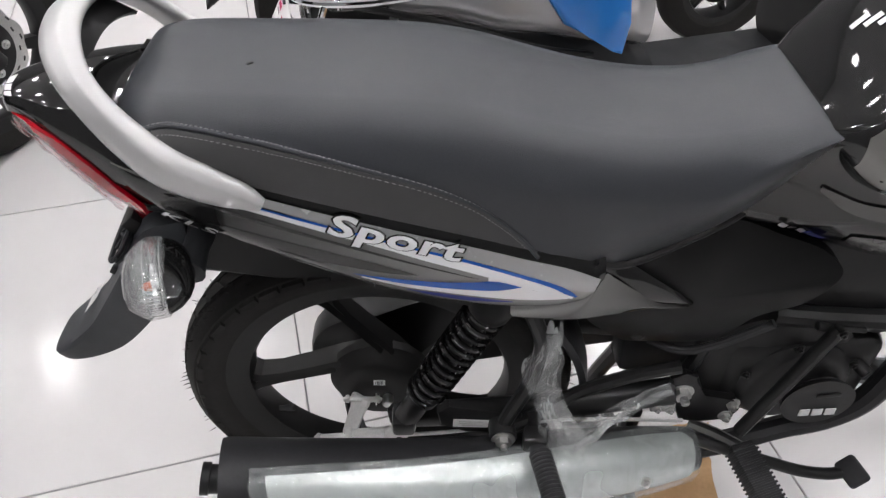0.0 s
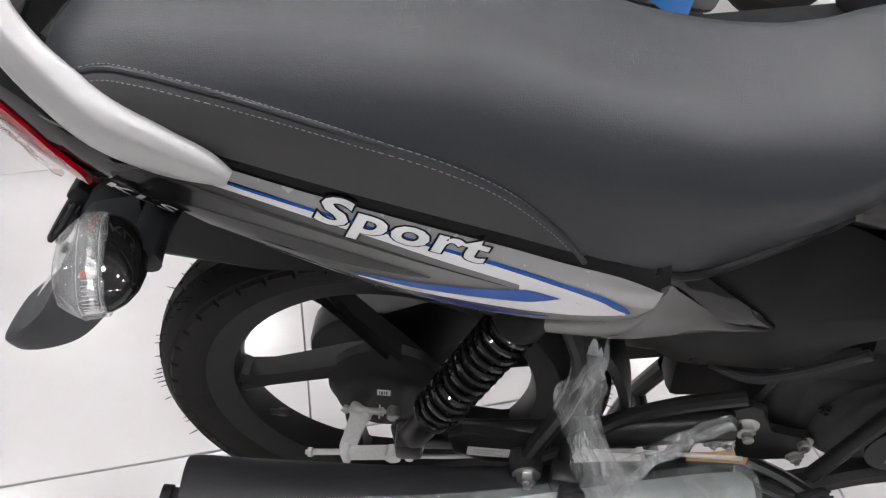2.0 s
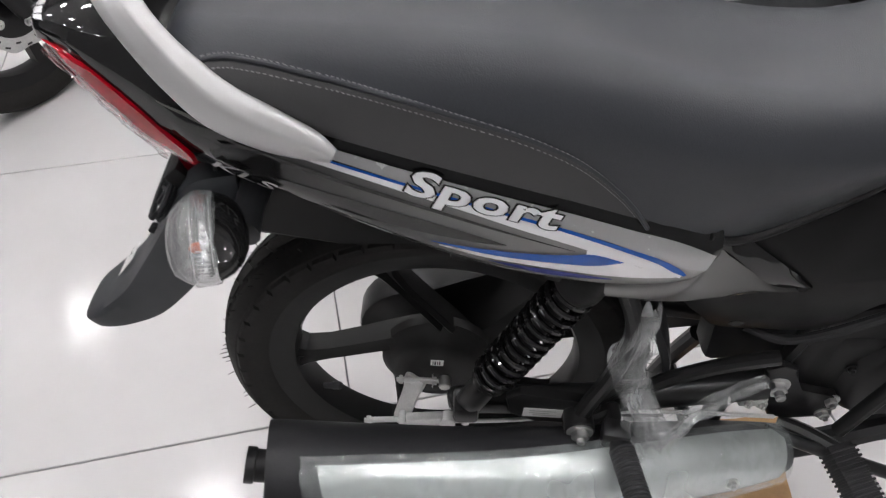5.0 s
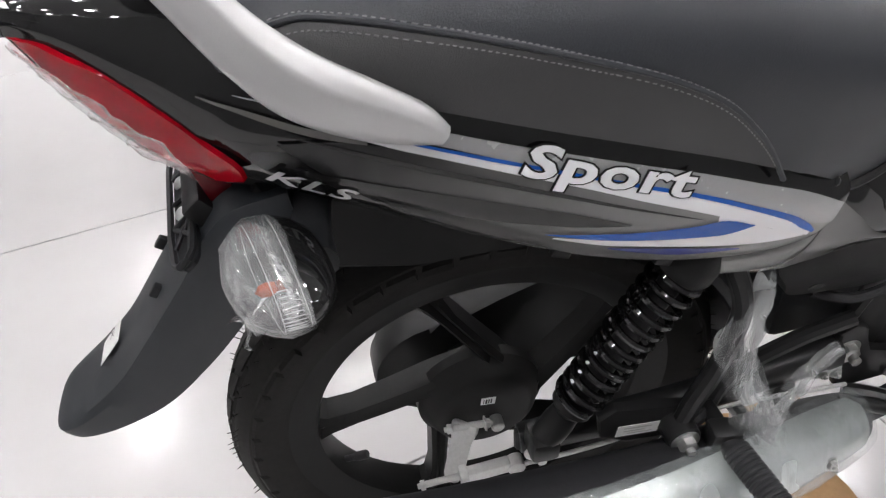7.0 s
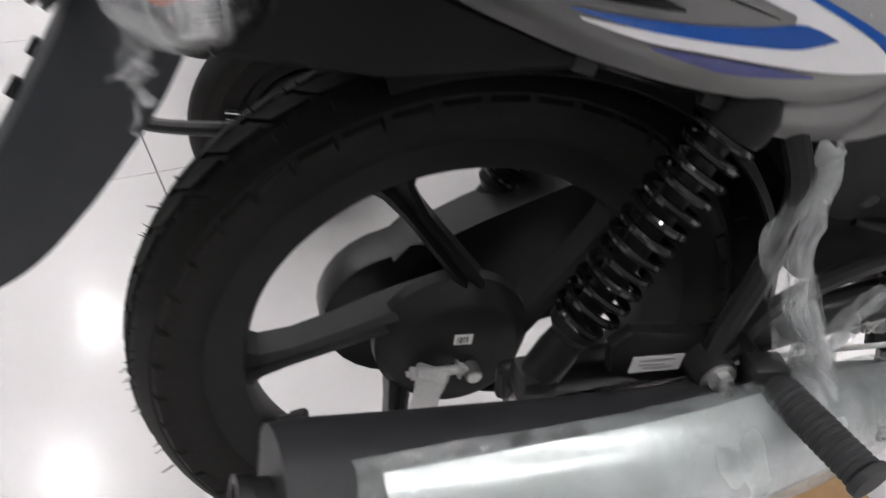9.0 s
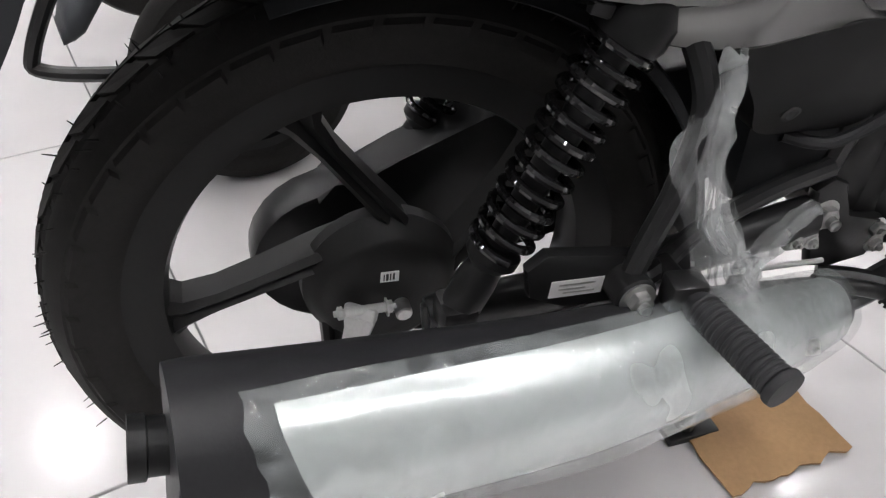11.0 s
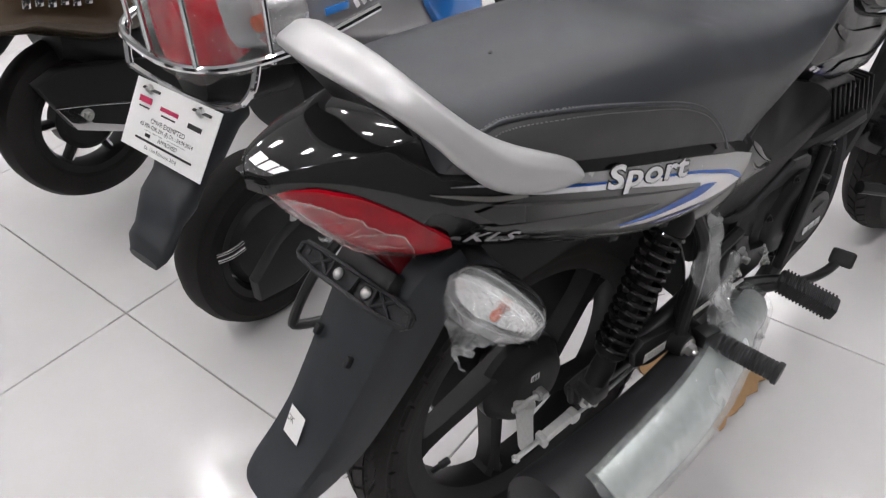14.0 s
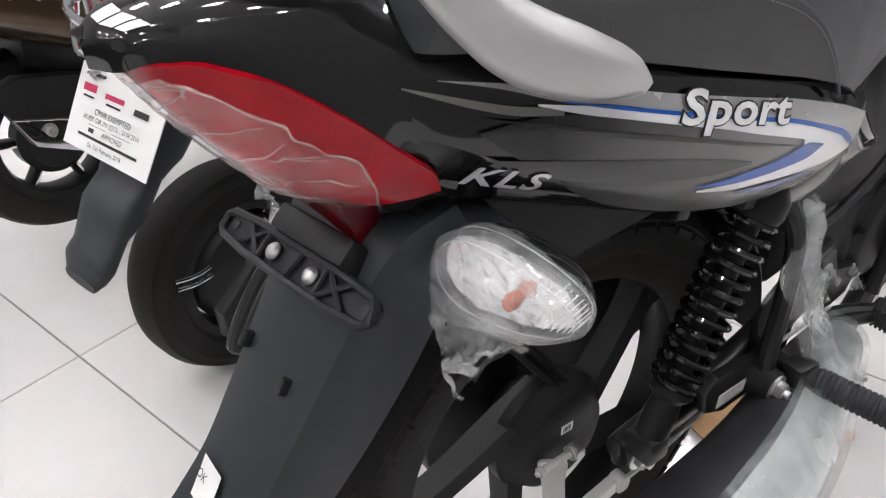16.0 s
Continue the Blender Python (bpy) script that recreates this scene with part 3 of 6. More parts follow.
cowl = None
for sgn in (-1, 1):
    p_ = part("side_panel", thicken(sheet(panel_rings(-0.2, 0.258, 92, sgn, 0.02)), 0.0025, (0.03, 0, 0.67)), GLOSS, bike, "gloss black tail side panel")
    if sgn < 0:
        side_panel = p_


def cowl_ring(x):
    """The cowl's section: up the right side, over the top, down the left side."""
    t, b, w = lerp_table(TAIL, x)
    k = min(max((-0.185 - x) / 0.06, 0), 1)
    sh, top = 0.012 * k, t - 0.34 * k * (t - b)
    right = [(side_y(x, b + (top - b) * j / 8), b + (top - b) * j / 8) for j in range(9)]
    ye = right[-1][0]
    over = [(ye * math.cos(math.pi * j / 16), top + (t - top) * math.sin(math.pi * j / 16) ** 0.9) for j in range(1, 16)]
    pts = [(-y, z) for y, z in right] + [(-y, z) for y, z in over] + [(y, z) for y, z in reversed(right)]
    return [Vector((x, y if y < 0 else y * (1 - 2 * sh / w), z)) for y, z in pts]


cowl = part("tail_cowl", thicken(sheet([cowl_ring(-0.321 + 0.134 * (k / 30) ** 1.3) for k in range(31)]), 0.003, (-0.25, 0, 0.77)), GLOSS, bike, "gloss black tail cowl")


def cowl_at(x, f):
    """A point on the cowl at x, f from the right edge over the top to the left."""
    ring = cowl_ring(x)
    q = f * (len(ring) - 1)
    i = min(int(q), len(ring) - 2)
    return ring[i].lerp(ring[i + 1], q - i)


# maker's badge on the tail as plain bars
bm = bmesh.new()
for u0, u1 in ((0.41, 0.47), (0.345, 0.40), (0.285, 0.335)):
    rows = []
    for i in range(5):
        rows.append([cowl_at(-0.312 + 0.010 * i / 4 + 0.05 * max(0.40 - (u0 + (u1 - u0) * j / 4), 0), u0 + (u1 - u0) * j / 4) + Vector((-0.0004, -0.0004, 0.0010)) for j in range(5)])
    sheet(rows, bm)
part("badge", bm, WHITE_DECAL, cowl, "white maker's badge in plain bars")

# tail lamp: lens wrapped round the rear end
# outer edge (x, y, z) and middle (x, z), from the top down
LENS = [((-0.302, 0.042, 0.7950), (-0.312, 0.794)), ((-0.287, 0.054, 0.7955), (-0.306, 0.784)), ((-0.273, 0.063, 0.7895), (-0.298, 0.771)), ((-0.257, 0.0685, 0.7825), (-0.289, 0.756)), ((-0.241, 0.0752, 0.770), (-0.278, 0.741)),
        ((-0.222, 0.0825, 0.754), (-0.265, 0.725)), ((-0.207, 0.088, 0.739), (-0.251, 0.710)), ((-0.190, 0.0925, 0.723), (-0.236, 0.702)), ((-0.188, 0.0920, 0.713), (-0.226, 0.698))]
rows = []
for (xo, w, zo), (xc, zc) in LENS:
    row = []
    for j in range(21):
        f = -1 + 2 * j / 20
        q = abs(f) ** 3.0
        row.append((xc + (xo - xc) * q, f * (w - 0.010) - 0.010, zc + (zo - zc) * q))
    rows.append(row)
fine_rows = []
for k in range(21):
    z = k / 20 * (len(rows) - 1)
    i = min(int(z), len(rows) - 2)
    f = z - i
    fine_rows.append([Vector(a).lerp(Vector(b), f) for a, b in zip(rows[i], rows[i + 1])])
lens = part("tail_lamp", thicken(sheet(fine_rows), 0.004, (-0.2, 0, 0.75)), LENS_RED, bike, "red wrap-round tail lamp lens under torn film")


def lens_at(k, j):
    """A point on the lens: k down from the top in 0 to 20, j across from the right in 0 to 20."""
    k, j = min(max(k, 0), 19.999), min(max(j, 0), 19.999)
    a, b = int(k), int(j)
    low = fine_rows[a][b].lerp(fine_rows[a][b + 1], j - b)
    return low.lerp(fine_rows[a + 1][b].lerp(fine_rows[a + 1][b + 1], j - b), k - a)


rows = []
for i in range(61):
    k = 2 + 16.8 * i / 60
    edge = 1.25 + 0.12 * max(8 - k, 0) + 0.7 * noise.noise(Vector((k * 0.33, 3, 1))) + 0.25 * noise.noise(Vector((k * 1.3, 7, 1))) + 0.5 * max(k - 16, 0)
    row = []
    for q in range(41):
        j = edge + (19.5 - edge) * q / 40
        p = lens_at(k, j)
        out = Vector((-1, -1.6 * (1 - j / 10), -0.15)).normalized() * (0.0032 + 0.0014 * noise.noise(p * 60) + 0.0010 * noise.noise(p * 150) + (0.002 if q == 0 else 0))
        row.append(p + out)
    rows.append(row)
film = part("torn_film", sheet(rows), FILM_LENS, lens, "torn clear protective film")
# rolled torn edge and the creases that run from it
lift = Vector((-0.0012, -0.0022, 0.0008))
tube([rows[i][0] + lift * 0.6 for i in range(0, 61, 3)], [0.0007 + 0.0007 * noise.noise(Vector((i * 0.7, 2, 5))) for i in range(0, 61, 3)], bm := bmesh.new(), 6, 3)
rng = random.Random(31)
for c in range(17):
    i, q = rng.uniform(4, 57), rng.choice((0, 1, 6, 12))
    di, dq = rng.uniform(-4.5, 4.5), rng.uniform(0.6, 4.0)
    line = []
    for s in range(5):
        a, b = min(max(int(i + di * s * 0.6 + rng.uniform(-0.8, 0.8)), 0), 60), min(int(q + dq * s), 40)
        line.append(rows[a][b] + lift * 0.35)
    tube(line, [0.0002, 0.0005, rng.uniform(0.0003, 0.0010), 0.0005, 0.0001], bm, 5, 4)
part("crease", bm, FILM_FOLD, lens, "milky folds of the film")
bm = slab([(-0.226, 0.700), (-0.200, 0.704), (-0.200, 0.664), (-0.216, 0.664)], -0.050, 0.050, 0.003)
part("number_lamp", bm, RED_DARK, bike, "dark red lamp skirt below the lens")

# inner guard between the panels, above the tyre
part("inner_fender", slab([(-0.185, 0.692), (-0.20, 0.655), (-0.17, 0.610), (-0.08, 0.598), (0.12, 0.598), (0.18, 0.62), (0.14, 0.665), (0.0, 0.69)], -0.066, 0.066, 0.006), COVER_BLACK, bike, "matt black plastic inner fender")

# -- rear mudguard with plate bracket --
# along the guard: x, z of the crown, half width, side depth
GUARD = [(-0.165, 0.690, 0.064, 0.055), (-0.203, 0.680, 0.063, 0.058), (-0.226, 0.658, 0.060, 0.058), (-0.247, 0.622, 0.056, 0.058), (-0.268, 0.590, 0.053, 0.057), (-0.291, 0.556, 0.050, 0.054), (-0.318, 0.518, 0.047, 0.047), (-0.345, 0.490, 0.045, 0.035), (-0.368, 0.470, 0.042, 0.022), (-0.381, 0.460, 0.036, 0.013), (-0.387, 0.455, 0.027, 0.007), (-0.389, 0.453, 0.016, 0.004)]
GUARD_Y = -0.018
GUARD_ROWS = [(float(k), *row) for k, row in enumerate(GUARD)]
rings = []
for k in range(67):
    u = k / 66 * (len(GUARD) - 1)
    i = min(int(u), len(GUARD) - 2)
    f = u - i
    x, z, w, dep = lerp_table(GUARD_ROWS, u)
    p0, p1 = lerp_table(GUARD_ROWS, max(u - 0.25, 0)), lerp_table(GUARD_ROWS, min(u + 0.25, len(GUARD) - 1))
    d = Vector((p1[0] - p0[0], 0, p1[1] - p0[1])).normalized()
    inw = Vector((-d.z, 0, d.x))
    if inw.x < 0:
        inw = -inw
    c = Vector((x, GUARD_Y, z))
    ring = []
    for y, s in ((-1.0, 1.0), (-1.0, 0.55), (-0.97, 0.2), (-0.86, 0.05), (-0.6, 0.0), (-0.3, -0.03), (0, -0.04), (0.3, -0.03), (0.6, 0.0), (0.86, 0.05), (0.97, 0.2), (1.0, 0.55), (1.0, 1.0)):
        ring.append(c + inw * dep * s + Vector((0, y * w, 0)))
    rings.append(ring)
guard = part("rear_mudguard", thicken(sheet(rings), 0.003), FENDER, bike, "dark grey grained plastic rear mudguard")


def on_guard(u, v, lift=0.0015):
    """A point on the guard's crown: u along it from the top, v across."""
    q = u * (len(GUARD) - 1)
    i = min(int(q), len(GUARD) - 2)
    f = q - i
    a, b = GUARD[i], GUARD[i + 1]
    d = Vector((b[0] - a[0], 0, b[1] - a[1])).normalized()
    outw = Vector((d.z, 0, -d.x))
    if outw.x > 0:
        outw = -outw
    return Vector((a[0] + (b[0] - a[0]) * f, v, a[1] + (b[1] - a[1]) * f)) + outw * (0.003 + lift)


bm = bmesh.new()
rows = [[on_guard(0.545 + 0.062 * i / 4, 0.006 - 0.026 * j / 4 - 0.002 * i, 0.002) for j in range(5)] for i in range(5)]
okl = part("inspection_label", thicken(sheet(rows, bm), 0.0003), PAPER, guard, "small white inspection sticker marked OK")
o0, o1, o2 = on_guard(0.55, 0.0, 0.0027), on_guard(0.55, -0.02, 0.0027), on_guard(0.60, 0.0, 0.0027)
ux, uy = (o1 - o0).normalized(), (o0 - o2).normalized()
base = on_guard(0.578, 0.003, 0.0028)
part("letters", words("OK", lambda u, v: base + ux * u + uy * v, 0.0085), INK, okl, "hand-stamped black letters")
for u, v in ((0.375, 0.018), (0.378, -0.038)):
    p = on_guard(u, v, 0.0)
    part("clip", block(0.008, 0.006, 0.012, 0.0015, Matrix.Translation(p) @ pose(0, 0, 0, 0, 35, 0)), MATT, guard)

bracket = part("plate_bracket", block(0.014, 0.05, 0.026, 0.002, pose(-0.228, 0, 0.640, 0, 48, 0)), MATT, bike, "black number plate bracket with truss ribs")
m = Matrix.Translation((-0.2395, -0.008, 0.645)) @ pose(0, 0, 0, -6, 50, 0)
bm = bmesh.new()
out = [(-0.084, -0.005), (-0.079, -0.009), (-0.046, -0.012), (0.046, -0.012), (0.079, -0.009), (0.084, -0.005), (0.084, 0.004), (0.079, 0.008), (0.046, 0.010), (-0.046, 0.010), (-0.079, 0.008), (-0.084, 0.004)]
slab([(y, z) for y, z in out], -0.002, 0.002, 0.001, bm, m @ pose(0, 0, 0, 0, 0, 90))
part("plate", bm, MATT, bracket)
bm = bmesh.new()
loop_ = [m @ Vector((-0.006, y, z)) for y, z in out]
tube(loop_, 0.0028, bm, 6, 1, closed=True)
for a, b in (((-0.06, -0.009), (-0.035, 0.009)), ((-0.035, -0.009), (-0.06, 0.009)), ((0.06, -0.009), (0.035, 0.009)), ((0.035, -0.009), (0.06, 0.009)), ((-0.006, 0.009), (-0.002, -0.009)), ((-0.033, 0.009), (-0.033, -0.009)), ((0.033, 0.009), (0.033, -0.009))):
    bar(m @ Vector((-0.005, *a)), m @ Vector((-0.005, *b)), 0.002, bm, 6, 0)
part("rib", bm, MATT, bracket)
part("lamp_hood", block(0.026, 0.078, 0.018, 0.003, m @ Matrix.Translation((-0.004, -0.014, 0.021))), SATIN, bracket, "black rubber block")
for y in (0.0215, -0.0215):
    bm = bmesh.new()
    mm = aim(m @ Vector((-0.004, y, -0.001)), m @ Vector((-0.02, y, -0.001)))
    lathe([(0, 0), (0.0062, 0), (0.0062, 0.0012), (0.0048, 0.003), (0.003, 0.004), (0, 0.0043)], 16, bm, mm)
    part("screw", bm, STEEL, bracket, "bright domed screw")
for y in (-0.075, 0.075):
    part("bolt_hole", lathe([(0, 0), (0.0035, 0), (0.0035, 0.001), (0, 0.001)], 12, None, aim(m @ Vector((-0.0022, y, 0.0)), m @ Vector((-0.004, y, 0.0)))), INK, bracket)

# -- indicators --
def indicator(s):
    """Teardrop indicator: clear lens to the rear, black shell to the front, wrapped in film."""
    c = Vector((-0.176, s * 0.135, 0.671))
    m = Matrix.Translation(c) @ pose(0, 0, 0, s * -3, 0, s * -15)

    def ring(x, k, shift=0.0):
        out = []
        for j in range(28):
            a = 6.2831853 * j / 28
            yy, zz = math.cos(a), math.sin(a)
            yy, zz = math.copysign(abs(yy) ** 0.9, yy), math.copysign(abs(zz) ** 0.85, zz)
            wide = 0.0445 * k
            tall = 0.0232 * k * (1 - 0.28 * (yy * s))
            out.append(m @ Vector((x * 0.78, yy * wide + s * shift, zz * tall)))
        return out

    bm = loft(bmesh.new(), [ring(0.010, 0.98), ring(0.015, 0.95), ring(0.024, 0.86), ring(0.034, 0.66), ring(0.040, 0.4), ring(0.042, 0.12)])
    body = part("indicator", bm, GLOSS, bike, "black turn indicator with clear lens in clear film")
    bm = loft(bmesh.new(), [ring(0.0095, 0.975), ring(0.003, 0.99), ring(-0.006, 0.99), ring(-0.014, 0.95), ring(-0.024, 0.83), ring(-0.032, 0.62), ring(-0.036, 0.36), ring(-0.0375, 0.1)])
    part("lens", bm, LENS_THIN, body, "clear ribbed lens")
    bm = grime(loft(bmesh.new(), [ring(-0.004, 0.93), ring(0.0, 0.89), ring(0.003, 0.84), ring(0.005, 0.7), ring(0.0065, 0.55), ring(0.0075, 0.4), ring(0.008, 0.25), ring(0.008, 0.1)]), 0.0022, 190)
    part("reflector", bm, REFLECTOR, body, "bright faceted reflector", 5)
    bm = lathe([(0, 0), (0.0035, 0.001), (0.0048, 0.006), (0.0038, 0.011), (0, 0.014)], 16, None, aim(m @ Vector((-0.003, s * 0.006, -0.002)), m @ Vector((-0.03, s * 0.006, -0.002))))
    part("bulb", bm, AMBER, body, "amber bulb")
    for x, k in ((0.007, 0.985), (-0.013, 0.958)):
        part("lens_ring", tube(ring(x, k), 0.0002, None, 6, 1, closed=True), LENS_RIB, body, "fine moulded ring in the lens")
    for q in range(17):
        a = radians(-56 + 7 * q)
        y_, z_ = math.cos(a) * s, math.sin(a)
        ends = [m @ Vector((x * 0.78, y_ * 0.0445 * k, z_ * 0.0215 * k * 0.72)) for x, k in ((0.004, 0.985), (-0.010, 0.965))]
        part("lens_rib", bar(ends[0], ends[1], 0.0003, None, 6, 0), LENS_RIB, body)
    part("stem", tube([(-0.15, s * 0.05, 0.672), (-0.152, s * 0.09, 0.668), (-0.155, s * 0.12, 0.664)], [0.016, 0.013, 0.018], None, 14), MATT, body, "black rubber stem")
    bm = loft(bmesh.new(), [ring(0.014, 0.9), ring(0.010, 1.02), ring(0.0, 1.05), ring(-0.010, 1.06), ring(-0.022, 0.93), ring(-0.034, 0.72), ring(-0.041, 0.4), ring(-0.043, 0.1)], caps=False)
    grime(bm, 0.0022, 70, s)
    part("film_wrap", bm, FILM_CUP, body, "clear film wrapped tight round the lens")
    bm = bmesh.new()
    rows = []
    for k in range(13):
        f = k / 12
        row = []
        for j in range(13):
            g = j / 12 - 0.5
            narrow = (1 - f) * 0.062 + 0.012
            p = m @ Vector((-0.014 - 0.01 * f + 0.006 * math.sin(9 * g + 5 * f), s * (-0.012 + g * narrow - 0.006 * f), -0.018 - 0.032 * f))
            row.append(p + noise.noise_vector(p * 80) * 0.008 * (0.3 + f))
        rows.append(row)
    sheet(rows, bm)
    tail_ = [m @ Vector((-0.022 + 0.005 * math.sin(4 * f), s * (-0.02 + 0.012 * math.sin(7 * f)), -0.048 - 0.024 * f)) for f in (0, 0.3, 0.6, 0.9, 1.0)]
    tube(tail_, [0.004, 0.0025, 0.0035, 0.002, 0.0028], bm, 7, 5, 0.5)
    part("film_tail", grime(bm, 0.003, 140), FILM_HEAVY, body, "bunched loose end of clear film")


indicator(-1)
indicator(1)

# -- seat --
# x, top z, bottom z, half width
SEAT = [(-0.197, 0.803, 0.787, 0.066), (-0.194, 0.818, 0.785, 0.080), (-0.187, 0.8265, 0.784, 0.090), (-0.171, 0.8305, 0.783, 0.100), (-0.145, 0.8315, 0.780, 0.1065), (-0.08, 0.8310, 0.761, 0.112), (0.0, 0.829, 0.7365, 0.115), (0.08, 0.824, 0.7125, 0.116), (0.13, 0.815, 0.697, 0.1155),
        (0.18, 0.801, 0.679, 0.1135), (0.24, 0.786, 0.657, 0.110), (0.29, 0.779, 0.656, 0.106), (0.33, 0.778, 0.680, 0.103), (0.37, 0.781, 0.722, 0.100), (0.41, 0.787, 0.765, 0.095), (0.445, 0.795, 0.784, 0.089), (0.46, 0.797, 0.790, 0.084)]
SECTION = [(0.0, 0.0), (0.35, 0.0006), (0.58, 0.0020), (0.70, 0.0045), (0.775, 0.009), (0.84, 0.016), (0.895, 0.025), (0.945, 0.034), (0.975, 0.043), (0.99, 0.051)]


# lower edge of the flank ahead of the pillion: x, half width, z
SEAT_FOOT = [(0.20, 0.1085, 0.672), (0.24, 0.098, 0.652), (0.27, 0.084, 0.634), (0.30, 0.073, 0.631), (0.35, 0.058, 0.643), (0.398, 0.045, 0.662), (0.43, 0.050, 0.715), (0.452, 0.070, 0.782), (0.46, 0.080, 0.790)]


def seat_half(x):
    """Half of the seat's section at x, from the middle of the top to the lower edge."""
    t, b, w = lerp_table(SEAT, x)
    k = min(1.0, (t - b) / 0.075)
    pts = [(w * f, t - d * k) for f, d in SECTION]
    last = pts[-1][1]
    foot, low = (w * 0.965, b)
    if x > 0.20:
        foot, low = lerp_table(SEAT_FOOT, x)
        low = min(low, last - 0.002)
    side = w * 0.99
    pts += [(side + (foot - side) * 0.12, last + (low - last) * 0.25), (side + (foot - side) * 0.45, last + (low - last) * 0.62), (foot, low)]
    return pts


def seat_y(x, z):
    pts = seat_half(x)
    for (y0, z0), (y1, z1) in zip(pts, pts[1:]):
        if z <= z0 + 1e-9 and z >= z1:
            return y0 + (y1 - y0) * (z0 - z) / max(z0 - z1, 1e-6)
    return pts[-1][0]


rings = []
for k in range(73):
    x = -0.197 + 0.657 * (k / 72) ** 1.25
    half = seat_half(x)
    rings.append([(x, y, z) for y, z in half[::-1]] + [(x, -y, z) for y, z in half[1:]])
seat = part("seat", loft(bmesh.new(), rings), VINYL, bike, "black vinyl dual seat with stepped pillion", 50)
STITCH = [(-0.186, 0.802), (-0.150, 0.813), (-0.122, 0.812), (-0.083, 0.805), (-0.022, 0.792), (0.042, 0.774), (0.085, 0.758), (0.120, 0.739), (0.147, 0.716), (0.168, 0.693), (0.186, 0.667)]
line = curve_through([(x, 0, z) for x, z in STITCH], 8)


def line_z(x):
    for a, b in zip(line, line[1:]):
        if a.x <= x <= b.x:
            return a.z + (b.z - a.z) * (x - a.x) / max(b.x - a.x, 1e-6)
    return line[-1].z


for s in (-1, 1):
    rows = []
    for k in range(49):
        x = -0.19 + 0.375 * k / 48
        zt, zb = line_z(x), lerp_table(SEAT, x)[1] + 0.0005
        zt = max(zt, zb + 0.0004)
        rows.append([(x, s * (seat_y(x, zt + (zb - zt) * j / 7) + 0.0022), zt + (zb - zt) * j / 7) for j in range(8)])
    part("lower_panel", thicken(sheet(rows), 0.002, (0, 0, 0.76)), VINYL_GREY, seat, "dark grey lower side panel")
    beads = [(p.x, s * (seat_y(p.x, p.z + 0.002) + 0.0008), p.z + 0.0018) for p in line]
    part("piping", tube(beads, 0.0022, None, 8, 1), VINYL, seat, "rolled black piping")
    bm = bmesh.new()
    for off, lift in ((0.0042, 0.0012), (-0.0030, 0.0030)):
        acc = 0.0
        for a, b in zip(line, line[1:]):
            n_ = max(1, int((b - a).length / 0.0038))
            for q in range(n_):
                p, p2 = a.lerp(b, q / n_), a.lerp(b, (q + 0.62) / n_)
                if p.z + off < lerp_table(SEAT, p.x)[1] + 0.002:
                    continue
                u = Vector((p.x, s * (seat_y(p.x, p.z + off) + lift), p.z + off))
                v = Vector((p2.x, s * (seat_y(p2.x, p2.z + off) + lift), p2.z + off))
                lathe([(0.0, 0), (0.00036, 0.0003), (0.00036, (v - u).length - 0.0003), (0, (v - u).length)], 5, bm, aim(u, v))
    tagged(part("stitching", bm, THREAD, seat, "grey double stitching"), kind="stuff")
part("insect_speck", block(0.006, 0.0035, 0.0012, 0.0005, pose(-0.082, -0.018, 0.8312, 0, 0, 35)), INK, seat, "tiny dark speck")

# -- grab rail --
HALF = [((-0.068, 0.1200, 0.7475), (0.1, 0.0, 1.0), 0.006, 0.004), ((-0.085, 0.1195, 0.757), (0.2, 0.05, 1.0), 0.013, 0.0065), ((-0.115, 0.117, 0.769), (0.25, 0.1, 1.0), 0.018, 0.0075), ((-0.148, 0.111, 0.785), (0.4, 0.2, 1.0), 0.0195, 0.0085),
        ((-0.173, 0.104, 0.806), (0.6, 0.30, 0.8), 0.0170, 0.0075), ((-0.194, 0.096, 0.830), (0.7, 0.4, 0.65), 0.0150, 0.007), ((-0.212, 0.082, 0.851), (0.8, 0.45, 0.5), 0.0155, 0.0065), ((-0.225, 0.060, 0.866), (0.85, 0.4, 0.4), 0.0175, 0.0065),
        ((-0.233, 0.032, 0.8745), (0.95, 0.2, 0.32), 0.0190, 0.0065), ((-0.236, 0.0, 0.877), (1.0, 0.0, 0.3), 0.0195, 0.0065)]
stations = [(Vector((x, -y, z)), Vector((a, b_, c)), w, t) for (x, y, z), (a, b_, c), w, t in HALF]
stations += [(Vector((x, y, z)), Vector((a, -b_, c)), w, t) for (x, y, z), (a, b_, c), w, t in HALF[-2::-1]]
centre = curve_through([p for p, *_ in stations], 6)
wide = curve_through([d for _, d, *_ in stations], 6)
size = curve_through([(w, t, 0) for *_, w, t in stations], 6)
rings, under = [], []
